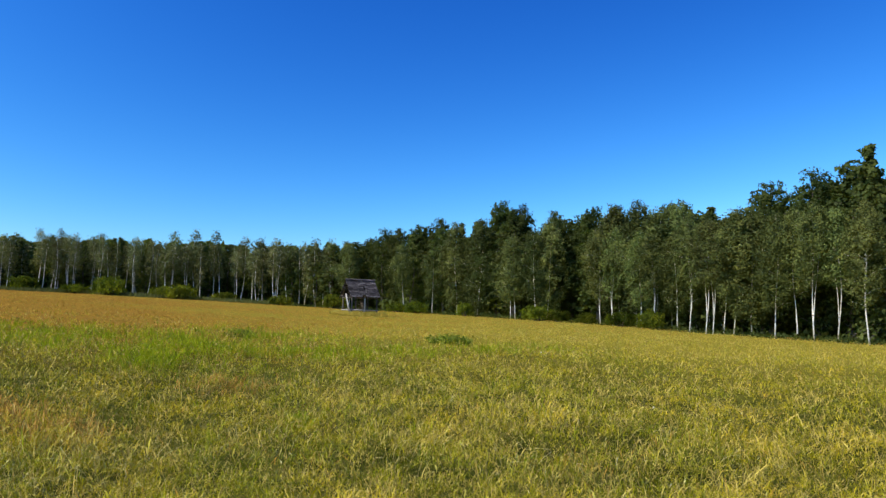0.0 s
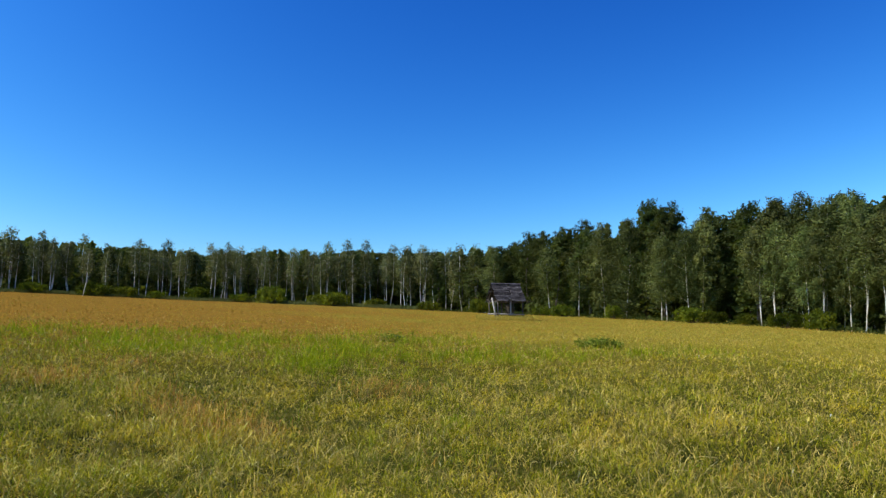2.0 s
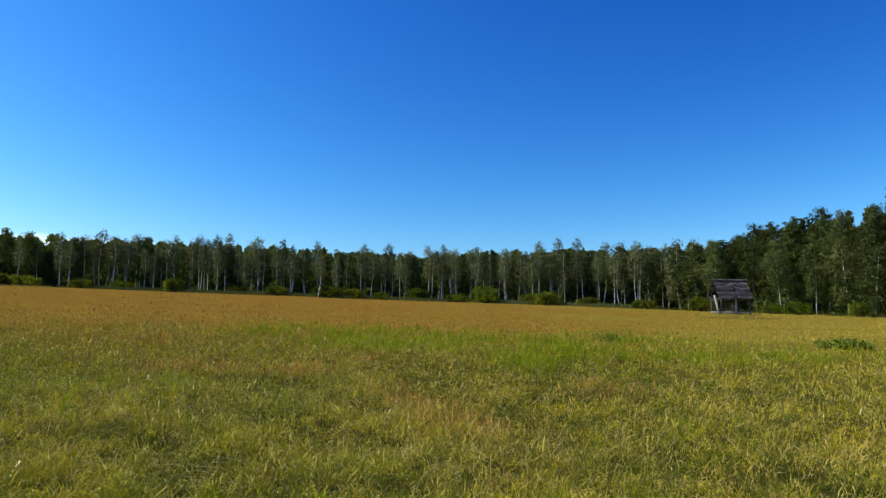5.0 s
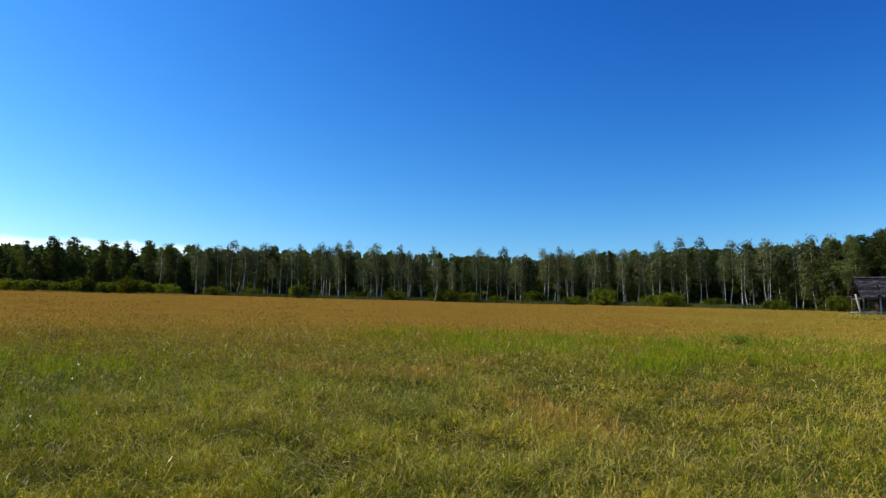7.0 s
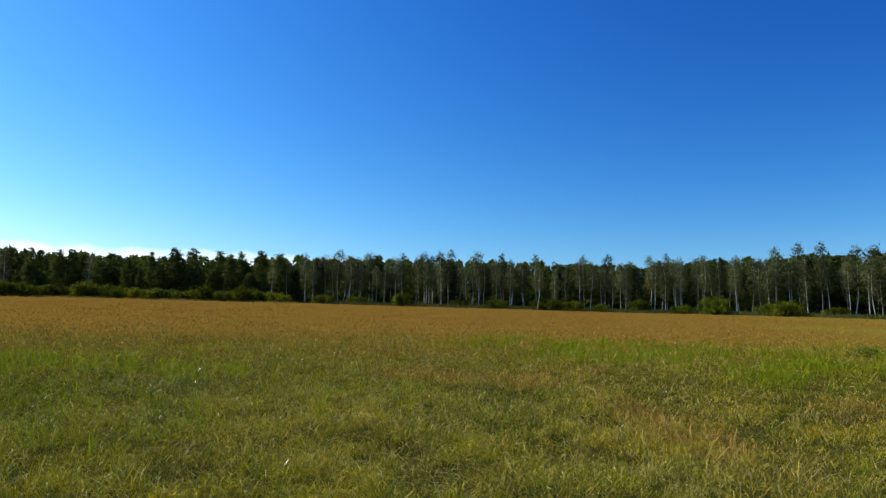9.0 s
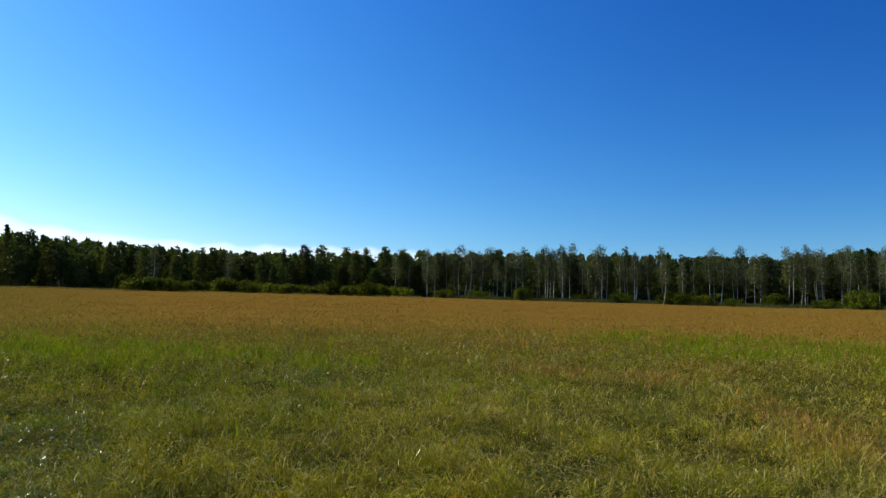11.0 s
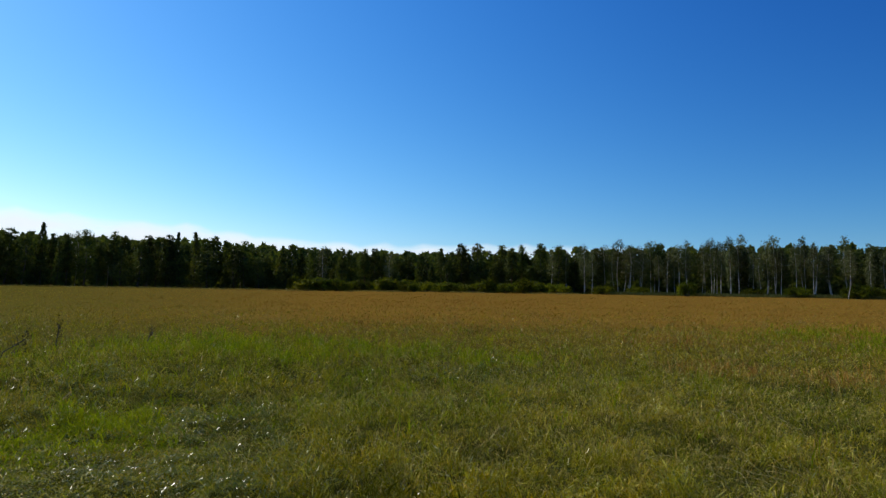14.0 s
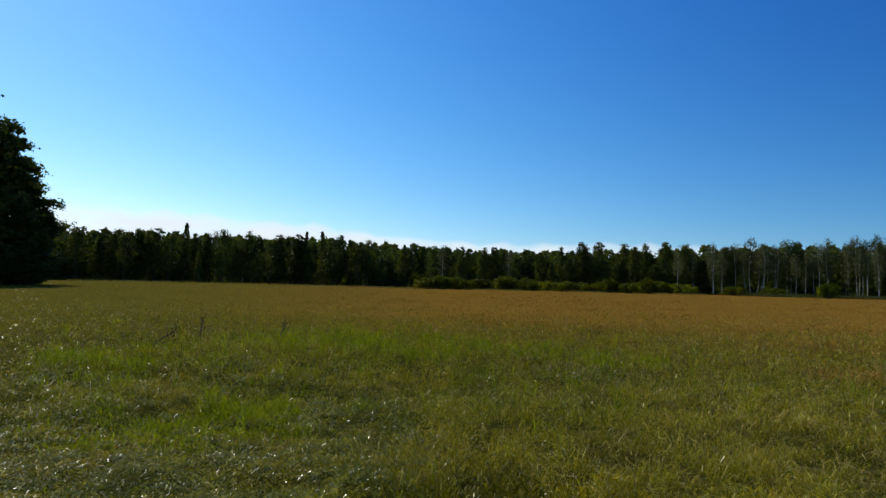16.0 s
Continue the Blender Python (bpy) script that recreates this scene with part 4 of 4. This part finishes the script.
# ---- the hay shelter ----
def hay_shelter():
    ob = tagged(new("hay_shelter"), "old open hay shelter with weathered grey board roof", "shelter")
    rng = np.random.RandomState(9)
    L, D, ridge, eave = 3.65, 3.2, 4.0, 2.0

    def one(name, label, mat, size, m, wob=0.0, under=None):
        b = Build()
        b.board(size, m, wob, rng)
        return part(name, b.mesh(name, mat, False), under or ob, label)

    def pole(name, label, mat, pts, r, under=None):
        b = Build()
        b.tube(pts, r, 8)
        return part(name, b.mesh(name, mat), under or ob, label)

    roof = pole("roof", "weathered board roof", m_post_wood, [(-L / 2 + 0.05, 0, ridge - 0.1), (L / 2 - 0.05, 0, ridge - 0.1)], [0.06, 0.055])
    slope = math.atan2(ridge - eave, D / 2)
    run = math.hypot(ridge - eave, D / 2)
    courses = 8
    for side in (-1, 1):
        for i in range(courses):
            for half in (0, 1):
                w = run / courses * 1.25
                u = (i + 0.55) / courses
                y, z = side * (D / 2) * (1 - u) * 1.04, eave + (ridge - eave) * u + 0.05
                cut = 0.35 * rng.uniform(-1, 1)
                x0, x1 = (-L / 2 + rng.uniform(-0.06, 0.06), cut) if half == 0 else (cut + 0.02, L / 2 + rng.uniform(-0.06, 0.06))
                m = Matrix.Translation(((x0 + x1) / 2, y, z + rng.uniform(-0.015, 0.015))) @ Matrix.Rotation(-side * (slope - 0.1) + rng.uniform(-0.03, 0.03), 4, "X") @ Matrix.Rotation(rng.uniform(-0.008, 0.008), 4, "Z")
                one("roof_board", "", m_old_wood, (x1 - x0, w, 0.035), m, 0.006, roof)
    one("ridge_board", "", m_old_wood, (L + 0.1, 0.2, 0.03), Matrix.Translation((0, -0.06, ridge + 0.1)) @ Matrix.Rotation(0.7, 4, "X"), 0.0, roof)
    for x in (-L / 2 + 0.25, 0.0, L / 2 - 0.25):
        for side in (-1, 1):
            pole("rafter", "", m_post_wood, [(x, side * D / 2 * 0.98, eave - 0.06), (x, 0, ridge - 0.06)], [0.05, 0.045], roof)
        pole("tie_beam", "", m_post_wood, [(x, -D / 2 + 0.15, eave - 0.02), (x, D / 2 - 0.15, eave - 0.02)], [0.06, 0.055])
    for x in (-L / 2 + 0.3, 0.05, L / 2 - 0.25):
        for y in (-D / 2 + 0.3, D / 2 - 0.3):
            # the middle front post gets paler wood in place of sunlight on it
            pale = abs(x) < 0.1 and y < 0
            pole("post", "post in paler wood to look sunlit" if pale else "", m_pale_wood if pale else m_post_wood, [(x, y, -0.3), (x + rng.uniform(-0.04, 0.04), y, 1.2), (x, y, eave + 0.3)], [0.085, 0.08, 0.07])
    for y in (-D / 2 + 0.3, D / 2 - 0.3):
        pole("wall_plate", "", m_post_wood, [(-L / 2 + 0.05, y, eave + 0.22), (L / 2 - 0.05, y, eave + 0.22)], [0.07, 0.065])
        pole("rail", "pale low rail", m_pale_wood, [(-L / 2 + 0.1, y - 0.1, 0.62), (0, y - 0.1, 0.58), (L / 2 - 0.1, y - 0.1, 0.55)], [0.06, 0.055, 0.05])
    pole("rail", "pale low rail", m_pale_wood, [(-L / 2 + 0.2, -D / 2 + 0.3, 0.62), (-L / 2 + 0.2, D / 2 - 0.3, 0.62)], [0.055, 0.05])
    pole("leaning_pole", "pale leaning pole", m_pale_wood, [(-L / 2 + 0.02, -D / 2 + 0.1, 0.0), (-L / 2 - 0.18, -D / 2 + 0.25, 1.2), (-L / 2 - 0.4, -D / 2 + 0.4, 2.4)], [0.1, 0.1, 0.085])
    rack = pole("hay_rack", "", m_post_wood, [(0.2, -0.25, 0.5), (0.86, -0.25, 0.5)], [0.045, 0.045])
    for k in range(9):
        x = 0.25 + k * 0.07
        pole("rack_bar", "", m_post_wood, [(x, -0.25, 0.5), (x, 0.35, 1.7)], [0.03, 0.03], rack)
    hay = Build()
    hay.leaves(rng.normal(0, 1, (700, 3)) * (0.35, 0.3, 0.38) + (0.55, 0.25, 1.0), 0.22, rng, 0.4, 0.2)
    tagged(part("hay", hay.mesh("hay", m_hay, False), rack, "dark old hay in the rack"), kind="stuff")
    p = at(6.45, 85)
    ob.matrix_basis = pose(*p, 0, 0, 6.3 + 24)
    return ob


hay_shelter()


# uncut grass standing round the shelter's posts
def shelter_grass():
    rng = np.random.RandomState(63)
    p = at(6.45, 85)
    n = 3200
    a, r = rng.uniform(0, 6.28, n), 3.3 * np.sqrt(rng.uniform(0, 1, n))
    x, y = p.x + r * np.cos(a), p.y + r * np.sin(a) - 0.6
    v, f = blades(x, y, rng.uniform(0.3, 0.62, n), rng.uniform(0.04, 0.08, n), rng.uniform(0.05, 0.6, n), rng)
    tagged(new("uncut_grass", tri_mesh("uncut_grass", v, f, [m_bleached], None, False)), "uncut tawny grass round the shelter posts", "grass", kind="stuff")


shelter_grass()


# ---- single weeds and dead stalks ----
def weed_clump(az, d, wide, tall, label, mat, n=260, seed=1):
    rng = np.random.RandomState(seed)
    ob = tagged(new("weed_clump"), label, "weed")
    st, lv = Build(), Build()
    for i in range(60):
        a, r = rng.uniform(0, 6.28), wide * math.sqrt(rng.uniform(0, 1))
        x, y, h = r * math.cos(a), r * math.sin(a) * 0.6, tall * rng.uniform(0.6, 1.1) * (1.15 - 0.6 * (r / wide) ** 2)
        st.tube([(x, y, -0.05), (x + 0.03, y, h * 0.5), (x + rng.uniform(-0.08, 0.08), y, h)], [0.012, 0.01, 0.005], 4)
        k = n // 60
        c = np.stack([np.full(k, x), np.full(k, y), rng.uniform(0.25, 1, k) * h], 1) + rng.normal(0, 0.08, (k, 3))
        lv.leaves(c, min(0.12, wide * 0.16), rng, 0.0, 0.5)
    tagged(part("stem_tuft", st.mesh("stem_tuft", mat), ob), kind="stuff")
    tagged(part("foliage", lv.mesh("foliage", mat, False), ob), kind="stuff")
    ob.matrix_basis = Matrix.LocRotScale(at(az, d), Euler((0, 0, radians(az))), (1, 1, 1))


weed_clump(-0.4, 31.5, 0.95, 0.32, "dark-green nettle clump standing in the meadow", m_weed, 2000, 1)
weed_clump(15.3, 30, 0.55, 0.24, "low dark-green nettle patch among lush grass", m_weed, 1400, 2)
weed_clump(10.8, 10.0, 0.22, 0.2, "small leafy green weed in the grass", m_lush, 500, 4)


def dry_tuft(az, d, wide, n, long, seed):
    """Bleached stems that have bent over and lie across one another."""
    rng = np.random.RandomState(seed)
    b = Build()
    lie = rng.uniform(0, 6.28)
    for k in range(n):
        a = lie + rng.normal(0, 0.7)
        p = np.array([*rng.normal(0, wide * 1.5, 2), rng.uniform(0.0, 0.12)])
        way, ln, up, sag = np.array([math.cos(a), math.sin(a), 0]), rng.uniform(0.4, 1.0) * long, rng.uniform(0.06, 0.2), rng.uniform(0.3, 1.1)
        side = np.array([-way[1], way[0], 0]) * rng.normal(0, 0.06)
        pts = [p + way * ln * u + side * math.sin(4 * u) + np.array([0, 0, up * (1.7 * u ** 0.6 - sag * u ** 2)]) for u in (0, 0.12, 0.3, 0.5, 0.72, 1.0)]
        b.tube(pts, [0.0021, 0.0021, 0.002, 0.0018, 0.0014, 0.0007], 3)
    ob = tagged(new("dry_tuft", b.mesh("dry_tuft", m_straw)), "tuft of bleached dry stems bent over the grass", "grass tuft", kind="stuff")
    ob.matrix_basis = pose(*at(az, d), 0, 0, 0)


for k, (az, d, wide, n, long) in enumerate([(47.0, 6.7, 0.2, 46, 0.8), (45.2, 6.4, 0.16, 26, 0.6), (48.0, 11.4, 0.22, 30, 0.7), (24.6, 7.5, 0.22, 34, 0.5), (26.8, 7.1, 0.2, 32, 0.5),
                                            (-6.0, 7.1, 0.2, 30, 0.4), (50.5, 9.2, 0.2, 22, 0.6), (36.0, 8.2, 0.2, 18, 0.7), (42.0, 9.6, 0.25, 20, 0.6), (12.0, 8.4, 0.25, 24, 0.4), (1.5, 7.6, 0.25, 28, 0.4), (-18.0, 9.0, 0.25, 24, 0.4)]):
    dry_tuft(az, d, wide, n // 2, long * 0.55, 400 + k)


def white_flower(az, d, tall, seed):
    rng = np.random.RandomState(seed)
    ob = tagged(new("meadow_flower"), "small white flower head above the meadow grass", "flower", "white meadow flowers")
    st, hd = Build(), Build()
    st.tube([(0, 0, -0.03), (0.02, 0, tall * 0.6), (0.03, 0.01, tall)], [0.004, 0.003, 0.002], 5)
    hd.leaves(rng.normal(0, 1, (24, 3)) * (0.009, 0.009, 0.005) + (0.03, 0.01, tall), 0.014, rng)
    part("stem", st.mesh("stem", m_grass), ob)
    part("blossom", hd.mesh("blossom", m_petal, False), ob, "white blossom")
    ob.matrix_basis = pose(*at(az, d), 0, 0, 0)


white_flower(-15.0, 11.0, 0.3, 1)
white_flower(-7.3, 20.5, 0.42, 2)


def dead_stalk(az, d, tall, bend, seed):
    rng = np.random.RandomState(seed)
    ob = tagged(new("dead_stalk"), "dark dead weed stalk standing in the grass", "stalk", "dead stalks")
    st, hd = Build(), Build()
    tip = np.array([bend, 0.02, tall])
    st.tube([(0, 0, -0.05), (bend * 0.2, 0, tall * 0.5), tip * (0.8, 1, 0.86), tip], [0.014, 0.012, 0.01, 0.006], 5)
    for k in range(5):
        p = tip * (0.35 + 0.13 * k)
        st.tube([p, p + rng.normal(0, 0.07, 3) + (0, 0, 0.08)], [0.007, 0.003], 4)
    hd.leaves(tip + rng.normal(0, 1, (60, 3)) * (0.03, 0.03, tall * 0.2), 0.05, rng, 0.0, 0.5)
    part("stem", st.mesh("stem", m_grey_bark), ob)
    tagged(part("seed_head", hd.mesh("seed_head", m_hay, False), ob), kind="stuff")
    ob.matrix_basis = pose(*at(az, d), 0, 0, az)


for az, d, tall, bend, seed in [(93.9, 19, 0.62, 0.05, 1), (97.2, 16, 0.5, 0.45, 2), (88.2, 19, 0.45, 0.1, 3)]:
    dead_stalk(az, d, tall, bend, seed)


# ---- low cloud bank far off ----
CLOUD_AZ = [34, 45, 55, 63, 68, 74, 78, 83, 85, 91, 96, 100, 110, 125, 140]
CLOUD_EL = [4.8, 5.5, 5.8, 6.1, 6.0, 6.0, 6.25, 6.6, 7.0, 7.1, 7.45, 7.3, 7.0, 6.5, 6.0]


def cloud_bank():
    m, t, out = node_mat("cloud")
    tc = t.nodes.new("ShaderNodeTexCoord")
    mp = node(t, "ShaderNodeMapping", Scale=(0.0035, 0.0035, 0.012))
    t.links.new(tc.outputs["Object"], mp.inputs["Vector"])
    nz = node(t, "ShaderNodeTexNoise", Scale=1.0, Detail=5.0, Roughness=0.55)
    t.links.new(mp.outputs[0], nz.inputs["Vector"])
    uv = t.nodes.new("ShaderNodeUVMap")
    sp = t.nodes.new("ShaderNodeSeparateXYZ")
    t.links.new(uv.outputs[0], sp.inputs[0])
    fade = ramp(t, sp.outputs["Y"], [(0.0, (1, 1, 1)), (0.86, (0.95,) * 3), (0.95, (0.6,) * 3), (1.0, (0, 0, 0))])
    ends = ramp(t, sp.outputs["X"], [(0.0, (0, 0, 0)), (0.3, (1, 1, 1)), (1.0, (1, 1, 1))])
    nr = ramp(t, nz.outputs["Fac"], [(0.3, (0.45,) * 3), (0.6, (1, 1, 1))])
    a = mix_color(t, 1.0, fade.outputs[0], ends.outputs[0], "MULTIPLY")
    a = mix_color(t, 1.0, a, nr.outputs[0], "MULTIPLY")
    em = node(t, "ShaderNodeEmission", Color=(0.86, 0.93, 1.0, 1), Strength=1.6)
    tr = t.nodes.new("ShaderNodeBsdfTransparent")
    mx = t.nodes.new("ShaderNodeMixShader")
    t.links.new(a, mx.inputs[0])
    t.links.new(tr.outputs[0], mx.inputs[1])
    t.links.new(em.outputs[0], mx.inputs[2])
    t.links.new(mx.outputs[0], out.inputs["Surface"])
    R = 3600.0
    azs, rows_ = np.arange(34, 140.1, 1.0), 6
    v, f, uvs = [], [], []
    for i, az in enumerate(azs):
        top = float(np.interp(az, CLOUD_AZ, CLOUD_EL)) + 0.12 * math.sin(az * 1.7) + 0.08 * math.sin(az * 4.1)
        for j in range(rows_):
            el, a_ = radians(1.0 + (top - 1.0) * j / (rows_ - 1)), radians(az)
            v.append((-R * math.sin(a_), R * math.cos(a_), EYE + R * math.tan(el)))
            uvs.append((i / (len(azs) - 1), j / (rows_ - 1)))
    for i in range(len(azs) - 1):
        for j in range(rows_ - 1):
            p = i * rows_ + j
            f += [(p, p + rows_, p + rows_ + 1), (p, p + rows_ + 1, p + 1)]
    me = tri_mesh("cloud_bank", v, f, [m])
    layer = me.uv_layers.new(name="UVMap")
    layer.data.foreach_set("uv", np.array(uvs)[np.array(f).ravel()].ravel())
    tagged(new("cloud_bank", me), "low white cloud bank far behind the woods", "cloud", kind="structure")


cloud_bank()
